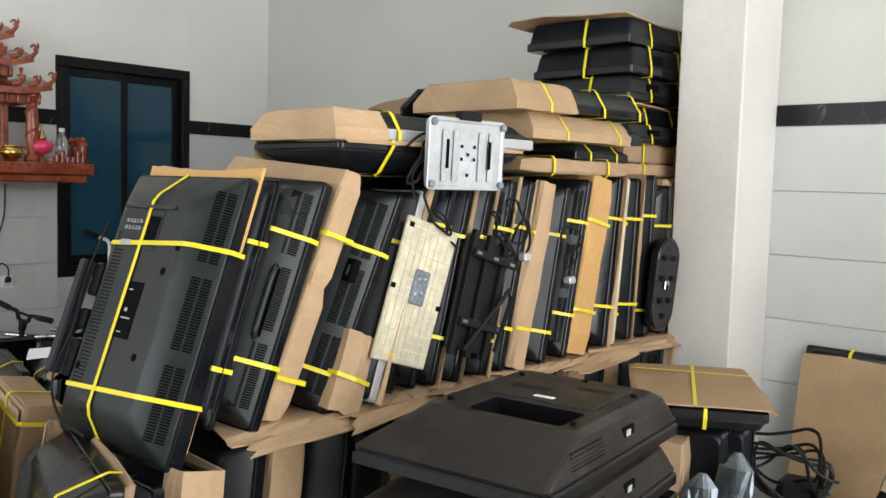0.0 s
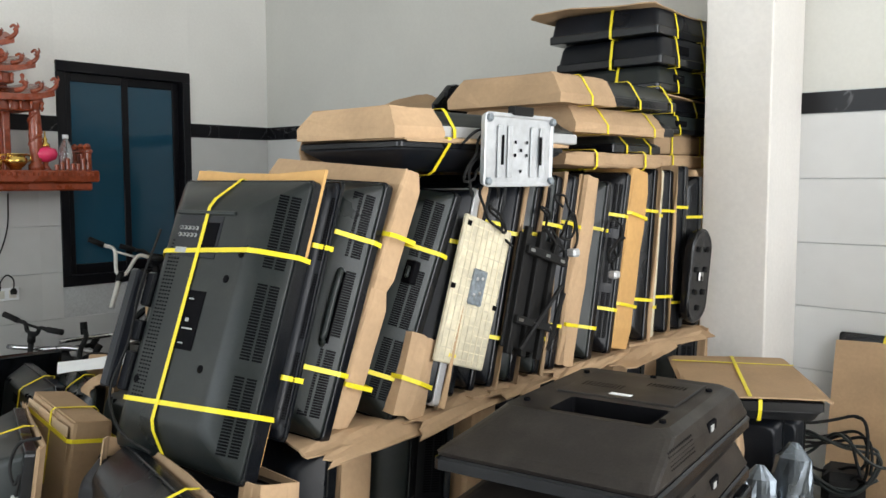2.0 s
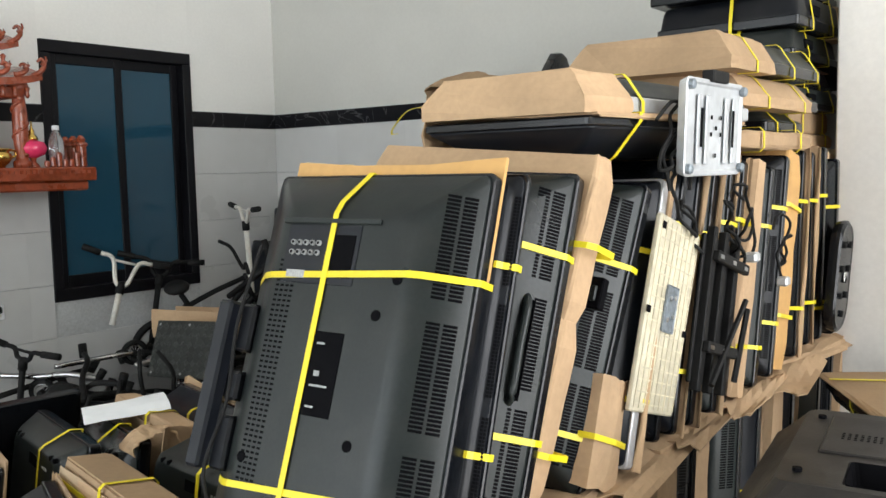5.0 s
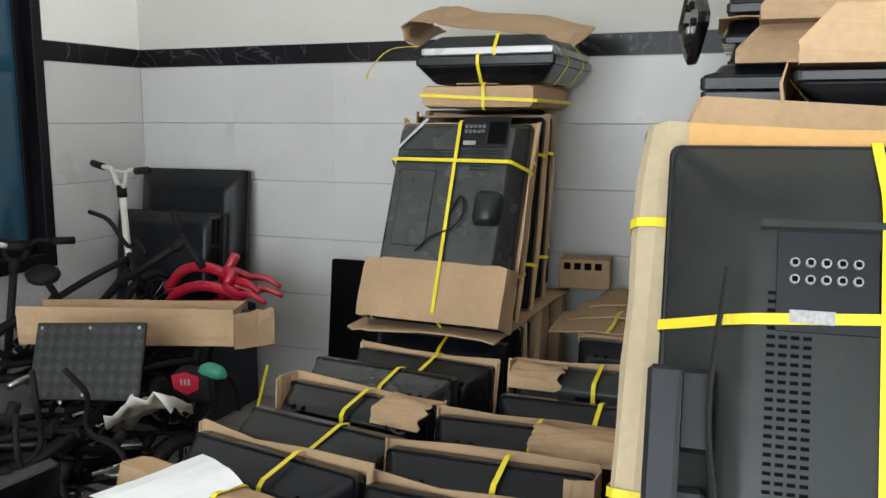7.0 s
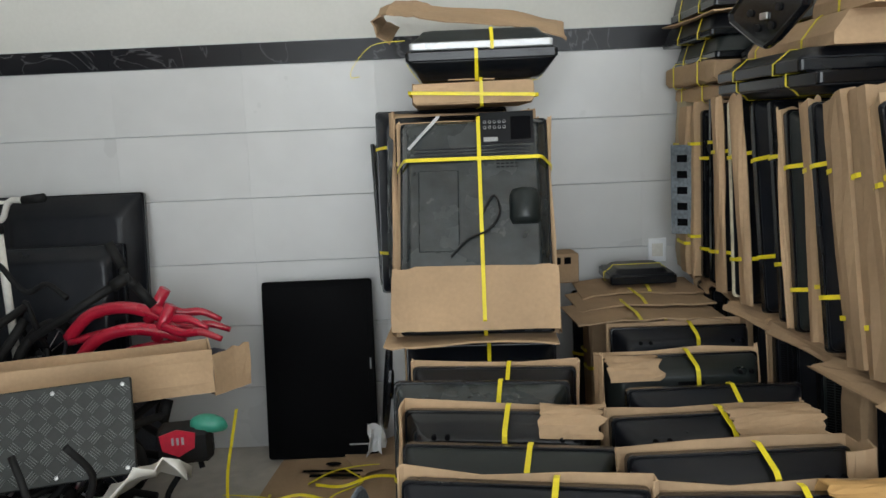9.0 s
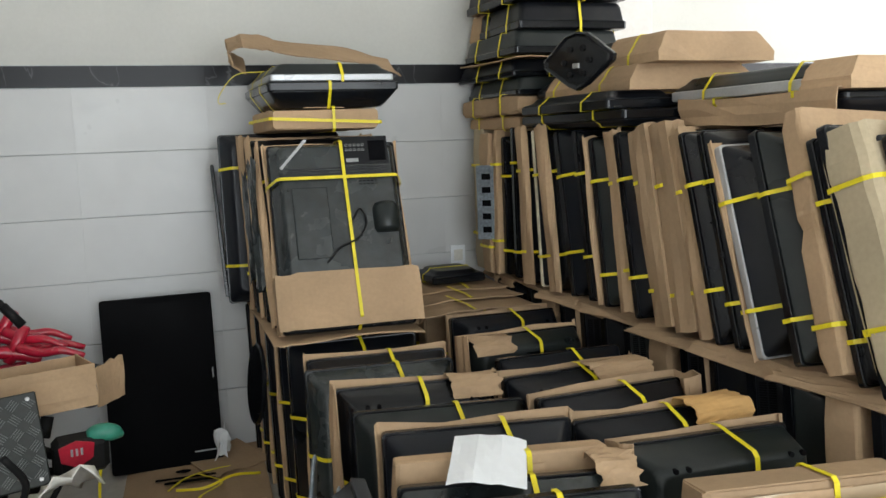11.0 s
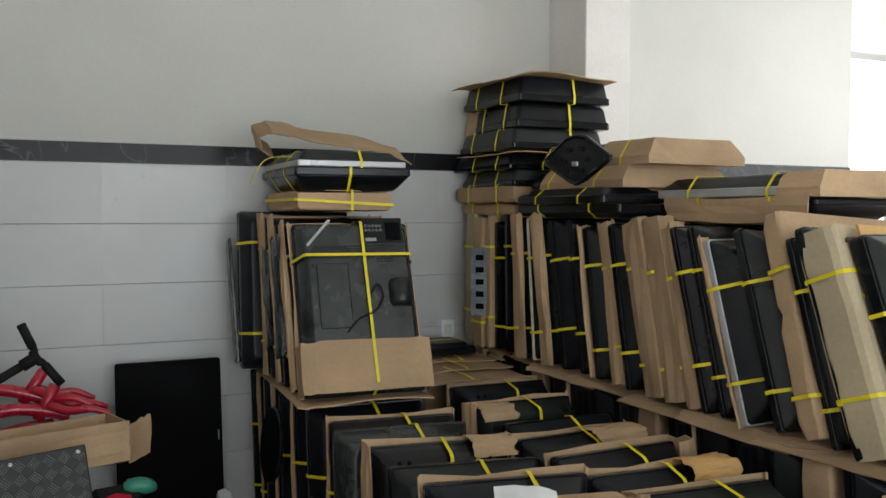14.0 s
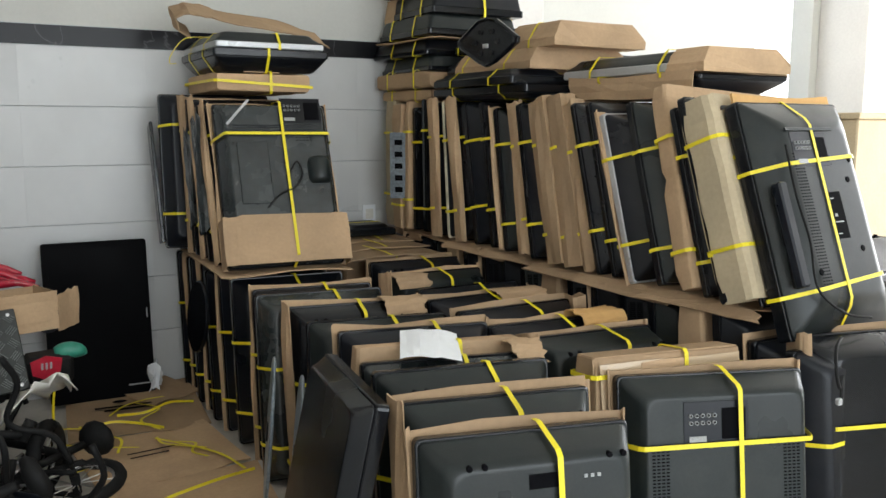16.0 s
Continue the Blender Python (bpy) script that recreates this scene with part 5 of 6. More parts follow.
# ---- dusty sets lying before the row ----
def lying_set(z, yaw, dx, seed, bottom):
    """A thick old set lying face down: deep moulded back with a recess."""
    e = thing("television", pose(-0.19 + dx, 2.58, z, 0, 0, yaw), "dusty black thick television lying face down on another" if not bottom else "dusty black television lying face down under a second one", "television", "dusty sets lying flat")
    w, l = 0.56, 0.80
    bm = bmesh.new()
    loft(bm, [[(x, y, q) for x, y in rrect(w - g, l - g, 0.02, 3, -0.03, 0)] for q, g in ((0.0, 0.02), (0.004, 0.0), (0.03, 0.0), (0.036, 0.012))])
    part("front_frame", bm, M_gloss, e)
    # moulded back: long slope to the front, steep vented flank, sunk well in the top
    bm = bmesh.new()
    rings = [[(x, y, q) for x, y in rrect(x1 - x0, y1 - y0, r, 3, (x0 + x1) / 2, (y0 + y1) / 2)] for q, x0, x1, y0, y1, r in (
        (0.036, -0.30, 0.24, -0.39, 0.39, 0.02), (0.046, -0.305, 0.245, -0.395, 0.395, 0.02), (0.062, -0.29, 0.242, -0.37, 0.38, 0.03), (0.085, -0.265, 0.237, -0.31, 0.365, 0.03), (0.118, -0.235, 0.225, -0.225, 0.34, 0.03),
        (0.130, -0.225, 0.200, -0.195, 0.325, 0.03), (0.131, -0.11, 0.16, -0.175, -0.03, 0.012), (0.127, -0.107, 0.157, -0.172, -0.033, 0.012), (0.072, -0.10, 0.15, -0.165, -0.04, 0.012))]
    loft(bm, rings)
    part("back_cover", bm, M_dusty, e)
    # floor and walls of the well coloured near-black for the shade inside
    part("well_floor", one_box(-0.095, 0.145, -0.16, -0.045, 0.0725, 0.074), M_void, e)
    bm = bmesh.new()
    loft(bm, [[(x, y, q) for x, y in rrect(0.262 - g, 0.137 - g, 0.012, 3, 0.025, -0.1025)] for q, g in ((0.1318, 0.0), (0.118, 0.004), (0.0745, 0.014))], (False, False))
    part("well_wall", bm, M_void, e)
    for x in (-0.06, 0.0, 0.07):
        part("well_socket", one_box(x, x + 0.02, -0.105, -0.085, 0.074, 0.098, bevel=0.002), M_grey, e)
    part("raised_panel", one_box(-0.17, 0.16, 0.0, 0.27, 0.1295, 0.1355, bevel=0.004), M_dusty, e)
    for x, y in ((-0.19, -0.13), (0.175, -0.14), (0.18, 0.22), (-0.19, 0.25), (0.0, 0.29)):
        part("screw_hole", lathe(bmesh.new(), [(0.009, 0.1305), (0.009, 0.1375), (0.005, 0.1375)], 8, x, y), M_void, e)
    for x0, x1, y0, y1 in ((-0.14, -0.02, 0.09, 0.14), (0.02, 0.13, 0.17, 0.21)):
        bm = bmesh.new()
        for i in range(10):
            for k in range(4):
                px, py = x0 + (x1 - x0) * (i + 0.5) / 10, y0 + (y1 - y0) * (k + 0.5) / 4
                bm.faces.new([bm.verts.new(p) for p in ((px - 0.003, py - 0.004, 0.136), (px + 0.003, py - 0.004, 0.136), (px + 0.003, py + 0.004, 0.136), (px - 0.003, py + 0.004, 0.136))])
        part("back_vent", bm, M_void, e)
    part("sticker", one_box(-0.03, 0.03, 0.03, 0.05, 0.1355, 0.1363), M_paper, e, "small white sticker")
    bm = bmesh.new()
    for i in range(14):
        for k in range(5):
            y, zq = -0.27 + i * 0.0125, 0.062 + k * 0.009
            x = 0.2418 - (zq - 0.062) * 0.26 + 0.0015
            bm.faces.new([bm.verts.new(p) for p in ((x, y, zq), (x, y + 0.007, zq), (x - 0.003, y + 0.007, zq + 0.005), (x - 0.003, y, zq + 0.005))])
    part("side_vent", bm, M_void, e)
    # dark box in the flank, painted as the shade of a socket hollow
    part("socket_well", one_box(0.215, 0.2395, 0.02, 0.09, 0.068, 0.098, bevel=0.003), M_void, e)
    part("socket", one_box(0.2385, 0.2415, 0.035, 0.06, 0.074, 0.09), M_label, e)
    return e


lying_set(0.79, 8, 0.0, 1, False)
lying_set(0.645, 9, 0.01, 2, True)
for k, (dz, dx) in enumerate(((0.50, -0.02), (0.36, 0.02), (0.22, 0.0), (0.08, 0.02))):
    tv(pose(-0.19 + dx, 2.58, dz, 0, 0, 8 - k) @ pose(0, 0.36, 0.07, 90, 0, 0), 0.58, 0.72, 0.13, "black television lying flat low in the stack", M_dusty, seed=560 + k, ins=0.06, straps=(), group="dusty sets lying flat")
part("board", one_box(-0.46, 0.10, 2.28, 2.9, 0.004, 0.078, bevel=0.004), M_card, thing("pallet", pose(0, 0, 0), "low cardboard packing base under the flat sets", "packing"))

# flat pack with a cardboard lid, and the sets it rests on
fp = tv(pose(-0.346, 3.80, 0.665, 0, 0, 32) @ pose(0, 0.325, 0.035, 90, 0, 0), 0.44, 0.65, 0.07, "television lying flat under a cardboard lid, strapped crosswise", M_gloss, seed=570, ins=0.02, straps=(0.4,), up=0.02, group="sets by the column")
part("lid", sheet(bmesh.new(), [(0.24, 0.036), (0.22, 0.044), (-0.22, 0.044), (-0.24, 0.036)], -0.02, 0.67, 0.006, random.Random(81), 0.012, 6, 0.003), M_card, fp, "flat brown cardboard lid")
for a, b in (((-0.235, 0.10), (0.235, 0.13)), ((0.02, -0.02), (-0.03, 0.67))):
    n = Vector((a[0] - b[0], 0, a[1] - b[1])).normalized()
    bm = bmesh.new()
    ox, oz = -n.z * 0.0065, n.x * 0.0065
    loft(bm, [[(a[0] + ox, y, a[1] + oz), (b[0] + ox, y, b[1] + oz), (b[0] - ox, y, b[1] - oz), (a[0] - ox, y, a[1] - oz)] for y in (0.0535, 0.0548)])
    part("strap", bm, M_strap, fp, "yellow plastic packing strap")
for k, (x, y, ya, c) in enumerate(((-0.42, 3.74, 20, 0), (-0.34, 3.80, 14, 1), (-0.30, 3.50, 16, 0), (-0.28, 3.70, 16, 1), (-0.32, 3.60, 16, 1))):
    if c == 0:
        carton(pose(x, y, 0.006, 0, 0, ya), 0.16, 0.645 - 0.02 * k, 0.13, "narrow brown carton standing by the column", M_card if k else M_card2, seed=580 + k, straps=(0.35, 0.7))
    else:
        tv(pose(x, y, 0.006, 0, 0, ya), 0.40, 0.65, 0.07, "black set standing by the column", M_plastic, seed=580 + k, ins=0.03, straps=(0.4,), group="sets by the column")
rf = random.Random(9)
for k, (x, y, ya, w, h) in enumerate(((-0.13, 3.44, 20, 0.14, 0.52), (-0.05, 3.50, 10, 0.16, 0.60), (-0.19, 3.42, 0, 0.08, 0.48))):
    e = thing("foil_bag", pose(x, y, 0.006, -6, 0, ya), "crinkled silver foil bag round a narrow part", "bag", "silver foil bags")
    bm = bmesh.new()
    rings = []
    for j in range(12):
        f = j / 11
        q = 0.55 + 0.45 * math.sin(math.pi * min(1, 0.15 + f * 0.75)) if f < 0.97 else 0.2
        rings.append([(w / 2 * q * math.cos(a) * rf.uniform(0.90, 1.04), 0.03 * q * math.sin(a) * rf.uniform(0.75, 1.2), h * f) for a in [2 * math.pi * i / 22 for i in range(22)]])
    loft(bm, rings)
    part("bag", bm, M_foil, e)
# set and cardboard against the wall beyond the column
wt = tv(pose(-0.02, 4.60, 0.006, 0, 0, 0) @ pose(0, 0, 0, -10, 0, 0), 0.50, 0.81, 0.06, "black television behind brown cardboard leaning on the tiled wall", M_gloss, seed=590, ins=0.02, straps=(0.33, 0.82), up=-0.05, group="sets by the column")
part("cardboard", sheet(bmesh.new(), [(-0.25, -0.04), (0.25, -0.04)], 0.0, 0.775, 0.006, random.Random(83), 0.006, 6, 0.003), M_card, wt, "flat brown cardboard facing")
wt2 = tv(pose(0.56, 4.58, 0.006, 0, 0, -3) @ pose(0, 0, 0, -10, 0, 0), 0.50, 0.80, 0.06, "black television behind brown cardboard leaning on the tiled wall", M_gloss, seed=591, ins=0.02, straps=(0.33, 0.82), up=0.05, group="sets by the column")
part("cardboard", sheet(bmesh.new(), [(-0.25, -0.04), (0.25, -0.04)], 0.0, 0.775, 0.006, random.Random(84), 0.006, 6, 0.003), M_card, wt2, "flat brown cardboard facing")
cw = thing("machine_part", pose(0.0, 4.22, 0.006, 0, 0, 15), "greasy black machine part standing by the wall", "machine")
part("body", one_box(-0.16, 0.0, -0.10, 0.10, 0, 0.34, bevel=0.03), M_black, cw)
part("arm", one_box(0.06, 0.13, -0.05, 0.02, 0, 0.5, bevel=0.02), M_black, cw).matrix_basis = pose(0, 0, 0, 0, 22, 0)
part("wood_block", one_box(0.08, 0.14, -0.06, -0.02, 0.42, 0.56, bevel=0.004), M_card2, cw, "pale wooden block").matrix_basis = pose(0, 0, 0, 0, 18, 0)
rk = random.Random(77)
for k in range(7):
    c = thing("coiled_cable", pose(-0.08 + rk.uniform(-0.03, 0.03), 4.14 + rk.uniform(-0.03, 0.03), 0.42 + rk.uniform(-0.04, 0.03)), "loop of grey-black cable draped over machine parts", "cable", "coiled cables")
    r, sq, ph = rk.uniform(0.09, 0.17), rk.uniform(0.5, 0.85), rk.uniform(0, 6)
    part("loop", tube(bmesh.new(), smooth_path([(r * math.cos(a) + 0.02 * math.sin(2 * a + ph), 0.03 * math.sin(a * 2 + ph) - 0.02, r * sq * math.sin(a) + 0.025 * math.sin(3 * a + ph)) for a in [0.42 * q for q in range(14 + k)]], 3), 0.0065, 7), M_black if k % 3 else M_grey, c, smooth=True)
# things far to the side, beyond the row
bx = thing("tall_carton", pose(2.2, 3.9, 0, 0, 0, 4), "tall pale carton standing near the doorway", "carton")
part("carton_body", one_box(-0.9, 0.9, -0.3, 0.3, 0.0, 1.46, bevel=0.01), M_card2, bx)
part("lid", one_box(-0.92, 0.92, -0.32, 0.32, 1.46, 1.50, bevel=0.006), M_card2, bx)

# loose cardboard and small packs on the far end of the second row
rq = random.Random(61)
for k, (y, w) in enumerate(((4.06, 0.56), (4.26, 0.54), (4.44, 0.5))):
    e = thing("cardboard_sheet", pose(-1.72 + 0.03 * k, y, 0.760 + 0.012 * k, rq.uniform(-1, 2), rq.uniform(-2, 2), rq.uniform(-6, 6)), "flattened brown cardboard lying on the second row", "cardboard", "cardboard on the second row")
    part("sheet", sheet(bmesh.new(), [(-w / 2, -0.01), (-w / 5, 0.004), (w / 5, 0.0), (w / 2, -0.012)], -0.17, 0.17, 0.006, random.Random(620 + k), 0.02, 6, 0.002), M_card, e).matrix_basis = pose(0, 0, 0, 90, 0, 0)
    part("strap", ribbon(bmesh.new(), [(0.04 * k - 0.06, -0.2, 0.012), (0.04 * k - 0.05, -0.1, 0.016), (0.04 * k - 0.05, 0.1, 0.016), (0.04 * k - 0.04, 0.16, 0.012)], (1, 0, 0), 0.013, closed=False), M_strap, e, "yellow plastic packing strap")
sb = thing("small_carton", pose(-2.0, 4.60, 0.785, 0, 0, 5), "small brown carton with dark printed marks", "carton")
part("carton_body", one_box(-0.11, 0.11, -0.07, 0.07, 0, 0.13, bevel=0.004), M_card, sb)
for k in range(4):
    part("printed_mark", one_box(-0.09 + k * 0.045, -0.06 + k * 0.045, -0.0715, -0.070, 0.085, 0.115), M_void, sb)
tv(flat(-1.64, 4.36, 0.83, 0), 0.28, 0.30, 0.06, "small black set lying flat near the back wall", M_plastic, seed=630, ins=0.04, straps=(0.5,))

# ---- back corner: wall sets, bicycles and scooters ----
bl = tv(pose(-3.06, 4.58, 0.016, 0, 0, 180) @ pose(0, 0, 0, 7, 0, 0), 0.50, 0.81, 0.05, "black flat television, screen outward, leaning on the tiled wall", M_gloss, seed=600, ins=0.02, frame_d=0.03, straps=(), screen=True, edge=M_screen, group="sets on the back wall")
part("power_mark", one_box(-0.235, -0.229, 0.025, 0.0275, 0.40, 0.45), M_label, bl)
part("maker_strip", one_box(-0.23, -0.12, 0.025, 0.0275, 0.055, 0.062), M_label, bl)
tv(pose(-4.16, 4.62, 0.62, 0, 0, 0) @ pose(0, 0, 0, -6, 0, 0), 0.68, 0.64, 0.09, "black television, back outward, leaning high on the back wall", M_plastic, seed=601, ins=0.10, straps=(), group="sets on the back wall")
tv(pose(-4.20, 4.46, 0.55, 0, 0, 2) @ pose(0, 0, 0, -7, 0, 0), 0.66, 0.50, 0.10, "smaller black television leaning before another", M_plastic, seed=602, ins=0.07, straps=(), group="sets on the back wall", vents="s")
bs = thing("packing_crate", pose(-4.17, 4.42, 0.006), "dark packing crate under the leaning sets", "crate")
part("crate_body", one_box(-0.36, 0.36, -0.26, 0.3, 0, 0.54, bevel=0.01), M_blue, bs)


def wheel(parent, m, r=0.15, tyre=0.022, name="wheel"):
    w = new(name)
    w.parent = parent
    w.matrix_basis = m
    bm = bmesh.new()
    tube(bm, [(r * math.cos(a), 0, r * math.sin(a)) for a in [2 * math.pi * k / 28 for k in range(29)]], tyre, 8, False)
    o = part("tyre", bm, M_black, w, smooth=True)
    bm = bmesh.new()
    tube(bm, [((r - tyre) * math.cos(a), 0, (r - tyre) * math.sin(a)) for a in [2 * math.pi * k / 24 for k in range(25)]], 0.007, 6, False)
    part("rim", bm, M_chrome, w, smooth=True)
    bm = bmesh.new()
    for k in range(10):
        a = 2 * math.pi * k / 10
        tube(bm, [(0.015 * math.cos(a), 0, 0.015 * math.sin(a)), ((r - tyre) * math.cos(a + 0.2), 0, (r - tyre) * math.sin(a + 0.2))], 0.0022, 4)
    part("spokes", bm, M_chrome, w)
    part("hub", tube(bmesh.new(), [(0, -0.035, 0), (0, 0.035, 0)], 0.016, 8), M_black, w)
    return w


def handlebar(m, mat, label, span=0.36, rise=0.12, stem=0.5, grips=True):
    e = thing("scooter_handlebar", m, label, "handlebar", "scooters and bicycles in the corner")
    part("stem", tube(bmesh.new(), [(0, 0, 0), (0, 0, stem)], 0.017, 10), mat, e, smooth=True)
    part("clamp", tube(bmesh.new(), [(0, 0, stem - 0.06), (0, 0, stem)], 0.024, 10), M_black, e, smooth=True)
    part("bar", tube(bmesh.new(), smooth_path([(-span / 2, 0, stem + rise), (-span / 4, 0, stem + rise * 0.9), (-0.03, 0, stem), (0.03, 0, stem), (span / 4, 0, stem + rise * 0.9), (span / 2, 0, stem + rise)], 4), 0.0125, 8), mat, e, smooth=True)
    part("brace", tube(bmesh.new(), [(-span / 4, 0, stem + rise * 0.85), (span / 4, 0, stem + rise * 0.85)], 0.008, 6), mat, e, smooth=True)
    if grips:
        for s in (-1, 1):
            part("grip", tube(bmesh.new(), [(s * span / 2, 0, stem + rise), (s * (span / 2 + 0.10), 0, stem + rise + 0.012)], 0.018, 10), M_black, e, smooth=True)
    return e


def bike(m, mat, label, r=0.15):
    """A small bicycle frame with fork, bars and wheels."""
    e = thing("child_bicycle", m, label, "bicycle", "scooters and bicycles in the corner")
    for nm, pts, rad in (("top_tube", [(-0.2, 0, 0.34), (0.0, 0, 0.40), (0.2, 0, 0.44)], 0.016), ("down_tube", [(-0.08, 0, 0.15), (0.06, 0, 0.25), (0.2, 0, 0.38)], 0.019), ("seat_tube", [(-0.08, 0, 0.15), (-0.2, 0, 0.44)], 0.016),
                         ("chain_stay", [(-0.08, 0.03, 0.15), (-0.36, 0.045, 0.15)], 0.010), ("chain_stay", [(-0.08, -0.03, 0.15), (-0.36, -0.045, 0.15)], 0.010), ("seat_stay", [(-0.17, 0.02, 0.36), (-0.36, 0.045, 0.15)], 0.009),
                         ("seat_stay", [(-0.17, -0.02, 0.36), (-0.36, -0.045, 0.15)], 0.009), ("fork", [(0.2, 0, 0.46), (0.22, 0.045, 0.34), (0.31, 0.045, 0.15)], 0.012), ("fork", [(0.2, 0, 0.46), (0.22, -0.045, 0.34), (0.31, -0.045, 0.15)], 0.012)):
        part(nm, tube(bmesh.new(), smooth_path(pts, 4), rad, 8), mat, e, smooth=True)
    part("handlebar", tube(bmesh.new(), smooth_path([(0.14, 0.24, 0.60), (0.17, 0.12, 0.60), (0.19, 0.03, 0.52), (0.19, -0.03, 0.52), (0.17, -0.12, 0.60), (0.14, -0.24, 0.60)], 4), 0.011, 8), M_black, e, smooth=True)
    part("saddle", lathe(bmesh.new(), [(0.02, 0.46), (0.07, 0.48), (0.075, 0.50), (0.05, 0.52)], 12, -0.22, 0), M_black, e, smooth=True)
    part("crank", tube(bmesh.new(), [(-0.08, 0.05, 0.05), (-0.08, 0.05, 0.25)], 0.009, 6), M_chrome, e)
    part("chain_ring", tube(bmesh.new(), [(-0.08 + 0.055 * math.cos(a), 0.04, 0.15 + 0.055 * math.sin(a)) for a in [2 * math.pi * k / 16 for k in range(17)]], 0.006, 6, False), M_chrome, e)
    wheel(e, pose(-0.36, 0, 0.15), r)
    wheel(e, pose(0.31, 0, 0.15), r)
    return e


handlebar(pose(-4.27, 4.30, 0.60, 4, 2, -18), M_white, "white scooter handlebar with black grips standing in the corner", 0.30, 0.08, 0.60)
handlebar(pose(-4.36, 3.36, 0.66, -14, 18, 70), M_white, "cream scooter handlebar leaning over the pile", 0.30, 0.15, 0.24)
handlebar(pose(-4.00, 3.90, 0.78, 0, 60, 4), M_black, "black scooter stem lying across the pile", 0.08, 0.01, 0.42)
handlebar(pose(-4.36, 3.60, 0.5, -10, 10, 60), M_black, "black scooter handlebar standing in the pile", 0.30, 0.09, 0.42)
handlebar(pose(-4.36, 2.80, 0.2, 8, 14, 30), M_black, "black scooter handlebar standing in the pile", 0.20, 0.05, 0.40)
# red forks and frame on top
for k, (x, y, z, rz, tilt) in enumerate(((-3.80, 4.28, 0.74, -4, 6), (-3.74, 4.18, 0.67, 2, 0))):
    e = thing("red_frame", pose(x, y, z, 0, tilt, rz), "bright red scooter frame with a forked end on the pile", "frame", "red frames on the pile")
    part("main_tube", tube(bmesh.new(), smooth_path([(-0.24, 0, -0.08), (-0.14, 0, 0.03), (0.0, 0, 0.07), (0.14, 0, 0.05), (0.22, 0, 0.02)], 5), 0.026, 10), M_red, e, smooth=True)
    part("head_tube", tube(bmesh.new(), [(0.10, 0, 0.02), (0.17, 0, 0.16)], 0.024, 10), M_red, e, smooth=True)
    for s in (-1, 1):
        part("fork", tube(bmesh.new(), smooth_path([(0.14, s * 0.02, 0.08), (0.22, s * 0.05, 0.055), (0.30, s * 0.07, 0.06), (0.38, s * 0.08, 0.03)], 4), [0.02, 0.02, 0.02, 0.02, 0.018, 0.018, 0.018, 0.018, 0.016, 0.015, 0.014, 0.013, 0.012], 8), M_red, e, smooth=True)
        part("lower_tube", tube(bmesh.new(), smooth_path([(-0.22, s * 0.03, -0.09), (0.0, s * 0.04, -0.02), (0.16, s * 0.03, 0.0)], 4), 0.014, 8), M_red, e, smooth=True)
bike(pose(-4.12, 3.95, 0.05, 0, -6, 12), M_black, "black child bicycle lying in the pile of frames")
bike(pose(-3.92, 3.22, 0.02, 58, 4, 25), M_black, "black child bicycle lying on its side in the pile")
bike(pose(-4.18, 2.86, 0.02, 68, -5, 60), M_plastic, "dark bicycle frame lying on its side in the pile")
bike(pose(-3.75, 3.35, 0.02, 66, 8, -20), M_black, "black bicycle with a grey hub lying on the floor")
bike(pose(-4.30, 4.05, 0.42, 20, -10, 70), M_black, "black bicycle frame on top of the pile")
bike(pose(-3.95, 2.95, 0.16, 64, -6, 100), M_black, "black bicycle lying across the others")
bike(pose(-4.12, 3.30, 0.16, 62, 8, 40), M_plastic, "dark bicycle leaning on the others in the pile")
for k, (x, y, z, rx, rz) in enumerate(((-4.25, 3.45, 0.10, 80, 15), (-3.70, 3.30, 0.12, 84, 140), (-3.95, 2.80, 0.20, 78, -40), (-4.05, 3.75, 0.28, 74, 100), (-3.85, 3.0, 0.08, 82, 60))):
    bike(pose(x, y, z, rx, 4 - 2 * k, rz), M_black if k % 2 else M_plastic, "black child bicycle lying flat in the pile")
for k, (x, y, z, ry, rz) in enumerate(((-4.05, 3.05, 0.34, 8, 35), (-3.85, 3.55, 0.44, -6, -20), (-4.20, 3.70, 0.46, 5, 70), (-3.80, 3.15, 0.28, -8, 10))):
    e = thing("scooter_deck", pose(x, y, z, 6, ry, rz), "black scooter deck lying on the pile of bicycles", "scooter", "scooter decks in the pile")
    part("deck", one_box(-0.24, 0.20, -0.055, 0.055, 0.0, 0.03, bevel=0.01), M_black, e)
    part("grip_tape", one_box(-0.20, 0.15, -0.045, 0.045, 0.03, 0.032), M_void, e)
    wheel(e, pose(-0.27, 0, 0.01), 0.06, 0.016)
rb = random.Random(21)
for k in range(44):
    x, y, z = rb.uniform(-4.35, -3.62), rb.uniform(2.85, 4.1), rb.uniform(0.12, 0.5)
    e = thing("loose_tube", pose(x, y, z, rb.uniform(-18, 18), rb.uniform(-14, 14), rb.uniform(0, 180)), "black steel frame tube lying in the pile", "tube", "loose tubes in the pile")
    part("tube", tube(bmesh.new(), smooth_path([(-0.28, 0, 0), (-0.05, 0.02, 0.02), (0.1, 0, 0.05), (0.26, 0.03, 0.04)], 4), 0.015, 8), M_black if k % 6 else M_chrome, e, smooth=True)
    part("joint", tube(bmesh.new(), [(0.24, 0.03, 0.02), (0.27, 0.03, 0.09)], 0.022, 8), M_black, e, smooth=True)
w = thing("spare_tyre", pose(-3.40, 3.55, 0.14, 0, 0, 62), "small grey scooter wheel with a black tyre", "wheel")
wheel(w, pose(0, 0, 0), 0.11, 0.03, "rim_and_tyre")
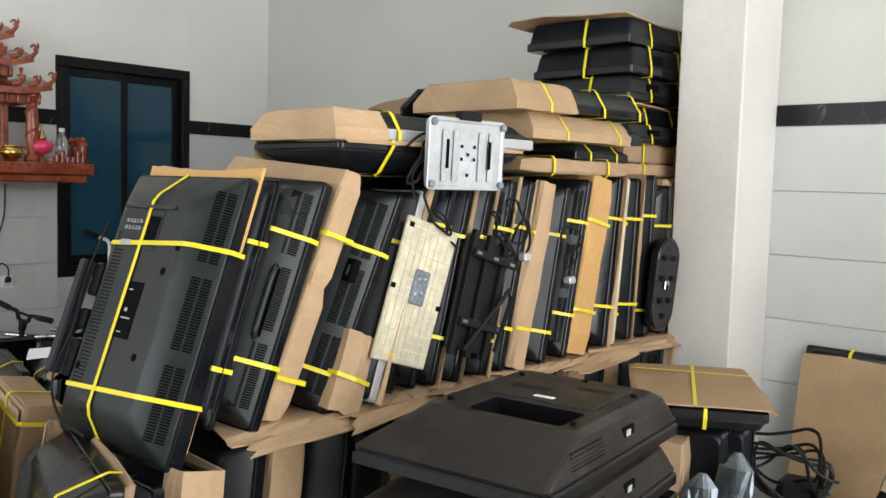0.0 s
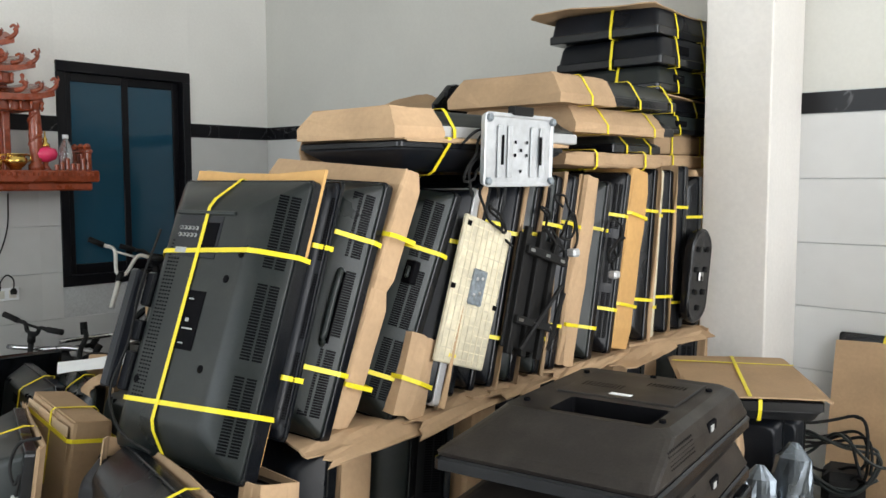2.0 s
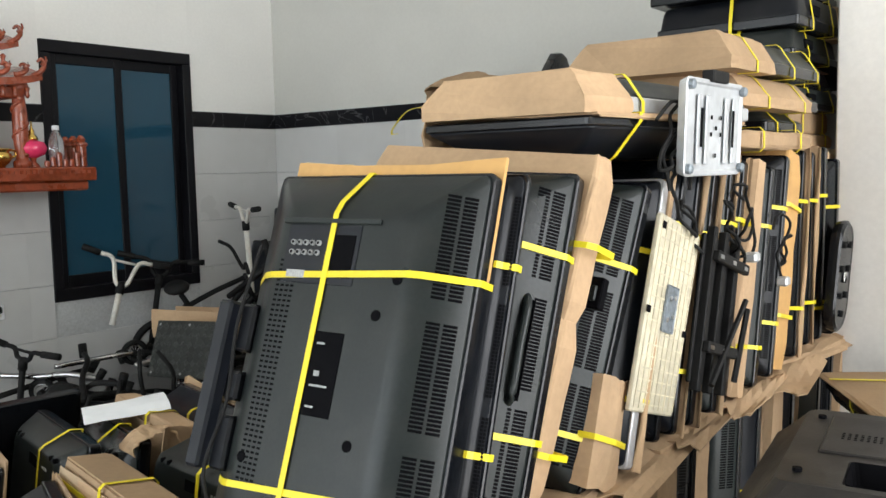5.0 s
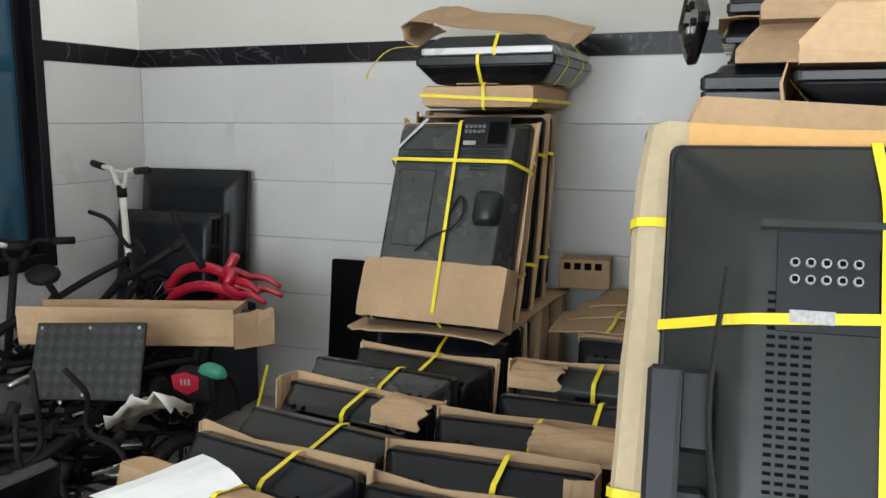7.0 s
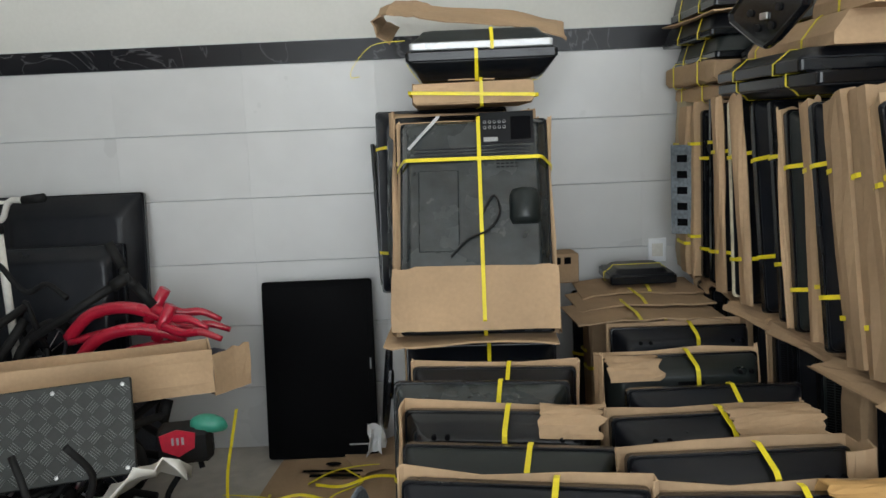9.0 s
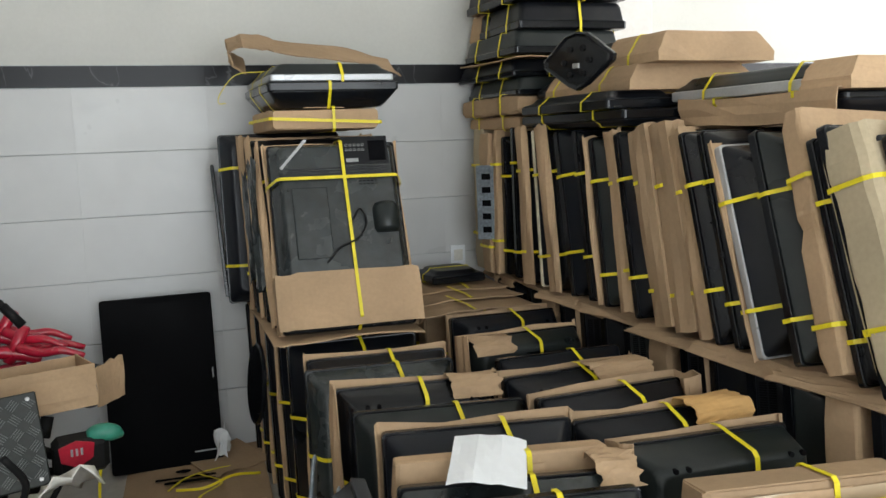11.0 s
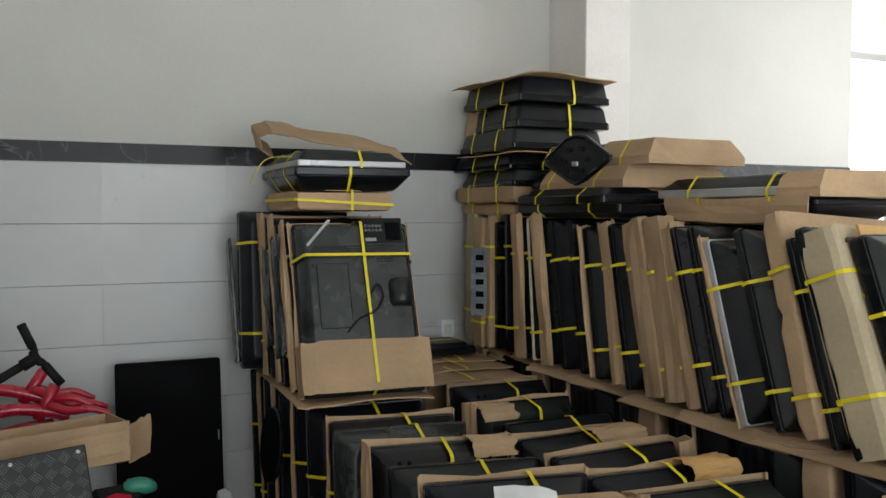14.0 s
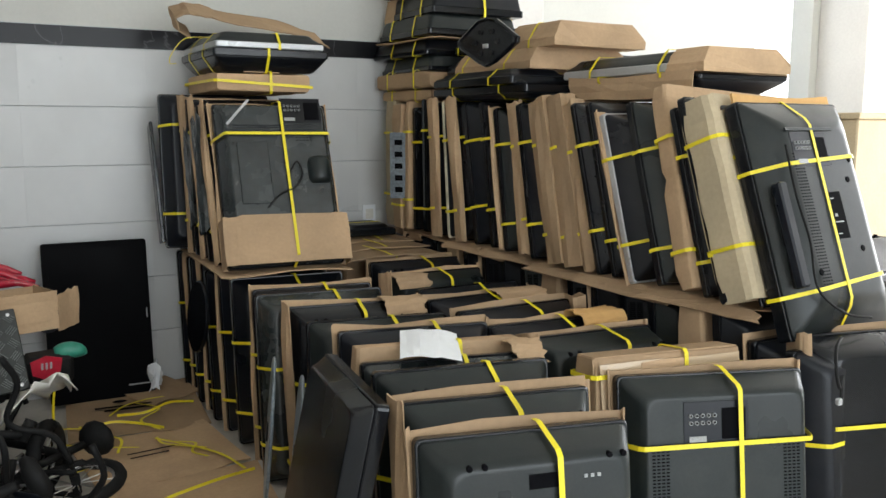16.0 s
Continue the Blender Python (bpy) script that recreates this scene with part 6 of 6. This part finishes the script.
# long open carton across the pile
lb = thing("long_carton", pose(-3.74, 3.76, 0.585, 0, 0, 19), "long open brown carton lying across the bicycles", "carton")
part("near_side", sheet(bmesh.new(), [(-0.50, -0.10), (0.42, -0.10)], 0.0, 0.155, 0.006, random.Random(91), 0.006, 4, 0.004), M_card, lb)
part("far_side", sheet(bmesh.new(), [(-0.50, 0.12), (0.42, 0.12)], 0.0, 0.14, 0.006, random.Random(92), 0.006, 4, 0.004), M_card, lb)
part("bottom", one_box(-0.50, 0.42, -0.10, 0.12, -0.004, 0.002), M_card, lb)
part("end", one_box(0.414, 0.42, -0.095, 0.115, 0.002, 0.15), M_card, lb)
part("end_flap", sheet(bmesh.new(), [(0.42, -0.10), (0.50, -0.02), (0.56, 0.02)], -0.02, 0.14, 0.005, random.Random(93), 0.01, 4, 0.003), M_card, lb)
# diamond-plate deck
pl = thing("deck_plate", pose(-3.69, 3.36, 0.44, 0, 0, 14) @ pose(0, 0, 0, 20, 3, 0), "dark chequer-plate deck board propped on the pile", "plate")
pl.matrix_basis = pose(-3.68, 3.33, 0.45, 0, 0, 10) @ pose(0, 0, 0, -22, -3, 0) @ Matrix.Scale(1.06, 4)
part("board", one_box(-0.225, 0.225, -0.008, 0.006, 0, 0.285, bevel=0.004), M_plate, pl)
bm = bmesh.new()
for i in range(10):
    for k in range(6):
        cx, cz = -0.20 + i * 0.0445, 0.031 + k * 0.0445
        a = radians(45 if (i + k) % 2 else -45)
        u, v = (math.cos(a) * 0.0165, math.sin(a) * 0.0165), (-math.sin(a) * 0.0011, math.cos(a) * 0.0011)
        for o in (-0.0115, -0.0038, 0.0038, 0.0115):
            ox, oz = -math.sin(a) * o, math.cos(a) * o
            q = [(cx + ox + s * u[0] + r * v[0], cz + oz + s * u[1] + r * v[1]) for s, r in ((-1, -1), (1, -1), (1, 1), (-1, 1))]
            lo = [bm.verts.new((p[0], -0.0081, p[1])) for p in q]
            hi = [bm.verts.new((p[0] * 0.9 + cx * 0.1, -0.0105, p[1] * 0.9 + cz * 0.1)) for p in q]
            bm.faces.new(hi)
            for j in range(4):
                bm.faces.new((lo[j], lo[(j + 1) % 4], hi[(j + 1) % 4], hi[j]))
tread = part("tread", bm, M_tread, pl, "worn bright chequer bars")
tread["kind"] = "stuff"
for x in (-0.2, 0.0, 0.2):
    for z in (0.02, 0.265):
        part("rivet", lathe(bmesh.new(), [(0.007, 0), (0.006, 0.003), (0.002, 0.004)], 8), M_chrome, pl).matrix_basis = pose(x, -0.0085, z, 90, 0, 0)
# red and green scooter tail, rags, helmet-dark lump
sk = thing("scooter_tail", pose(-3.36, 3.62, 0.50, 8, 0, 12), "black scooter tail with a red badge and green mudguard", "scooter")
part("deck", one_box(-0.10, 0.08, -0.05, 0.05, -0.10, 0.03, bevel=0.02), M_black, sk)
bm = bmesh.new()
shield = [(-0.058, 0.022), (0.0, 0.040), (0.058, 0.022), (0.052, -0.032), (0.0, -0.060), (-0.052, -0.032)]
loft(bm, [[(x - 0.03, -0.052 - d, z) for x, z in shield] for d in (0.0, 0.004)])
part("badge", bm, M_red, sk, "red shield-shaped badge")
for k in range(3):
    part("badge_mark", one_box(-0.05 + k * 0.016, -0.042 + k * 0.016, -0.0575, -0.0565, -0.015, 0.012), M_label, sk)
part("mudguard", tube(bmesh.new(), smooth_path([(0.02, 0, 0.02), (0.06, -0.01, 0.032), (0.10, -0.02, 0.028), (0.13, -0.02, 0.012)], 4), [0.026, 0.030, 0.032, 0.033, 0.033, 0.033, 0.032, 0.031, 0.029, 0.026, 0.022, 0.016, 0.008], 10), M_green, sk, "dark green plastic mudguard", smooth=True)
rg = thing("white_rag", pose(-3.45, 3.44, 0.27, 0, 0, 20) @ Matrix.Scale(1.35, 4), "crumpled off-white rag lying on the pile", "rag")
bm = bmesh.new()
rr = random.Random(44)
g = [[bm.verts.new((-0.10 + 0.2 * i / 7 + rr.uniform(-.01, .01), -0.09 + 0.18 * k / 6 + rr.uniform(-.01, .01), 0.10 - 0.012 * k + 0.07 * i / 7 * (1 - i / 9) * 3 + rr.uniform(-.022, .022))) for k in range(7)] for i in range(8)]
for i in range(7):
    for k in range(6):
        bm.faces.new((g[i][k], g[i + 1][k], g[i + 1][k + 1], g[i][k + 1]))
cl = part("cloth", bm, M_white, rg, smooth=True)
cl.modifiers.new("thickness", "SOLIDIFY").thickness = 0.004
hm = thing("dark_bag", pose(-3.34, 3.93, 0.62), "dark cloth bag stuffed behind the carton", "bag")
part("bag", lathe(bmesh.new(), [(0.01, 0.09), (0.05, 0.075), (0.07, 0.02), (0.06, -0.05), (0.02, -0.08)], 14), M_blue, hm, smooth=True)

# ---- flattened cardboard and strap scraps on the floor ----
def floor_card(x, y, z, w, l, yaw, seed, mat=M_card):
    e = thing("floor_cardboard", pose(x, y, z, 0, 0, yaw), "flattened brown carton lying on the floor", "cardboard", "flattened cartons on the floor")
    part("sheet", sheet(bmesh.new(), [(-w / 2, 0.0), (-w / 4, 0.004), (w / 5, 0.002), (w / 2, 0.012)], -l / 2, l / 2, 0.005, random.Random(seed), 0.02, 7, 0.003), mat, e).matrix_basis = pose(0, 0, 0, 90, 0, 0)
    return e


c1 = floor_card(-2.95, 4.36, 0.014, 0.62, 0.76, -4, 701)
for k, (w, h, z) in enumerate(((0.30, 0.012, 0.02), (0.22, 0.014, -0.03))):
    part("printed_bar", one_box(-w / 2 - 0.03, w / 2 - 0.03, z - h, z + h, 0.0125, 0.0135), M_void, c1, "black printed bar")
bm = bmesh.new()
loft(bm, [[(-0.06 + 0.035 * math.cos(a), 0.10 + 0.02 * math.sin(a), d) for a in [2 * math.pi * k / 16 for k in range(16)]] for d in (0.0125, 0.0138)])
part("printed_mark", bm, M_void, c1, "black printed oval mark")
c2 = floor_card(-2.96, 3.70, 0.010, 0.60, 0.58, 6, 702)
for k in range(2):
    part("printed_bar", one_box(-0.12, 0.10 - 0.06 * k, 0.02 - 0.05 * k, 0.03 - 0.05 * k, 0.0125, 0.0137), M_void, c2, "black printed bar")
floor_card(-2.95, 3.12, 0.012, 0.62, 0.60, -5, 703)
floor_card(-3.02, 2.55, 0.010, 0.60, 0.62, 8, 704)
floor_card(-2.80, 4.55, 0.028, 0.30, 0.36, 20, 705)
rs = random.Random(17)
for k in range(11):
    x, y = rs.uniform(-3.35, -2.75), rs.uniform(2.6, 4.4)
    e = thing("strap_scrap", pose(x, y, 0.03, 0, 0, rs.uniform(0, 360)), "loose scrap of yellow packing strap on the floor", "strap", "strap scraps on the floor")
    n = rs.uniform(0.12, 0.3)
    pts = [(-n, 0, 0), (-n * 0.4, rs.uniform(-0.08, 0.08), rs.uniform(0.0, 0.02)), (n * 0.3, rs.uniform(-0.1, 0.1), rs.uniform(0, 0.03)), (n, rs.uniform(-0.05, 0.1), 0)]
    part("band", ribbon(bmesh.new(), smooth_path(pts, 5), (0, 0.3, 1) if k % 4 == 0 else (0.1, 1, 0), 0.012, closed=False), M_strap, e)
ls = thing("loose_strap", pose(-3.32, 4.0, 0.02), "yellow strap hanging down beside the carton", "strap")
part("band", ribbon(bmesh.new(), smooth_path([(0.02, 0.03, 0.42), (0.0, 0.0, 0.30), (-0.02, -0.03, 0.16), (-0.01, -0.04, 0.02), (0.12, -0.10, 0.0)], 5), (0.8, 0.5, 0), 0.012, closed=False), M_strap, ls)
rg2 = thing("plastic_scrap", pose(-2.80, 4.50, 0.045, 0, 0, 30), "crumpled white plastic scrap by the leaning television", "scrap")
part("scrap", sheet(bmesh.new(), [(-0.05, 0), (-0.02, 0.05), (0.02, 0.02), (0.05, 0.06)], 0, 0.14, 0.002, random.Random(5), 0.02, 5, 0.012), M_paper, rg2)

# ---- wall tiles and the marble band, piece by piece ----
def shared_tile(name, w, h, d, mat, bevel=0.0016):
    me = bpy.data.meshes.new(name)
    bm = one_box(-w / 2, w / 2, -d, 0, -h / 2, h / 2)
    for v in bm.verts:
        if v.co.y < -d * 0.5:
            v.co.z *= 1 - 2 * bevel / h
    bmesh.ops.recalc_face_normals(bm, faces=bm.faces)
    bm.to_mesh(me)
    bm.free()
    me.materials.append(mat)
    return me


TW, TH, BAND_Z, BAND_H = 0.6, 0.30, 1.80, 0.10
tiles = {}


def lay(parent, run0, run1, skip, place, along_y):
    """Courses of tiles along a wall with a dark marble band above; skip: stretches with an opening (from, to, z0, z1)."""
    for row in range(7):
        band = row == 6
        z0, h, w = (BAND_Z, BAND_H, 0.6) if band else (row * TH, TH, TW)
        n0 = run0
        while n0 < run1 - 0.02:
            a, b = n0, min(n0 + w, run1)
            n0 += w
            for s0, s1, q0, q1 in skip:
                if q0 < z0 + h * 0.7 and q1 > z0 + h * 0.3:
                    if a < s1 and b > s0:
                        if a < s0:
                            b = s0
                        elif b > s1:
                            a = s1
                        else:
                            a = b
            if b - a < 0.02:
                continue
            key = (round(b - a, 3), band)
            if key not in tiles:
                tiles[key] = shared_tile("marble_tile" if band else "wall_tile", key[0] - 0.0003, h - 0.0022, 0.010 if band else 0.008, M_marble if band else M_tile)
            o = new("marble_tile" if band else "wall_tile", tiles[key])
            o.matrix_basis = place((a + b) / 2, z0 + h / 2)
            o.parent = parent
            o.matrix_parent_inverse = parent.matrix_world.inverted()


G0 = tagged(part("tile_bed", one_box(WX, D0, WY - 0.004, WY, 0, 1.902), M_grout, None), "grey grout bed behind the white wall tiles", "wall", kind="structure")
for run in ((WX + 0.012, CX0), (CX1, D0)):
    lay(G0, run[0], run[1], [], lambda p, z: pose(p, WY - 0.004, z), False)
G1 = tagged(part("tile_bed", one_box(WX, WX + 0.004, -0.6, W0, 0, 1.902), M_grout, None), "grey grout bed behind the white wall tiles", "wall", kind="structure")
lay(G1, -0.6, W0, [], lambda p, z: pose(WX + 0.004, p, z, 0, 0, 90), True)
G2 = tagged(part("tile_bed", one_box(WX, WX + 0.004, W1, WY - 0.014, 0, 1.902), M_grout, None), "grey grout bed behind the white wall tiles", "wall", kind="structure")
lay(G2, W1, WY - 0.014, [], lambda p, z: pose(WX + 0.004, p, z, 0, 0, 90), True)
G3 = tagged(part("tile_bed", one_box(WX, WX + 0.004, W0, W1, 0, WZ0), M_grout, None), "grey grout bed behind the white wall tiles", "wall", kind="structure")
lay(G3, W0, W1, [(W0, W1, WZ0, 3)], lambda p, z: pose(WX + 0.004, p, z, 0, 0, 90), True)
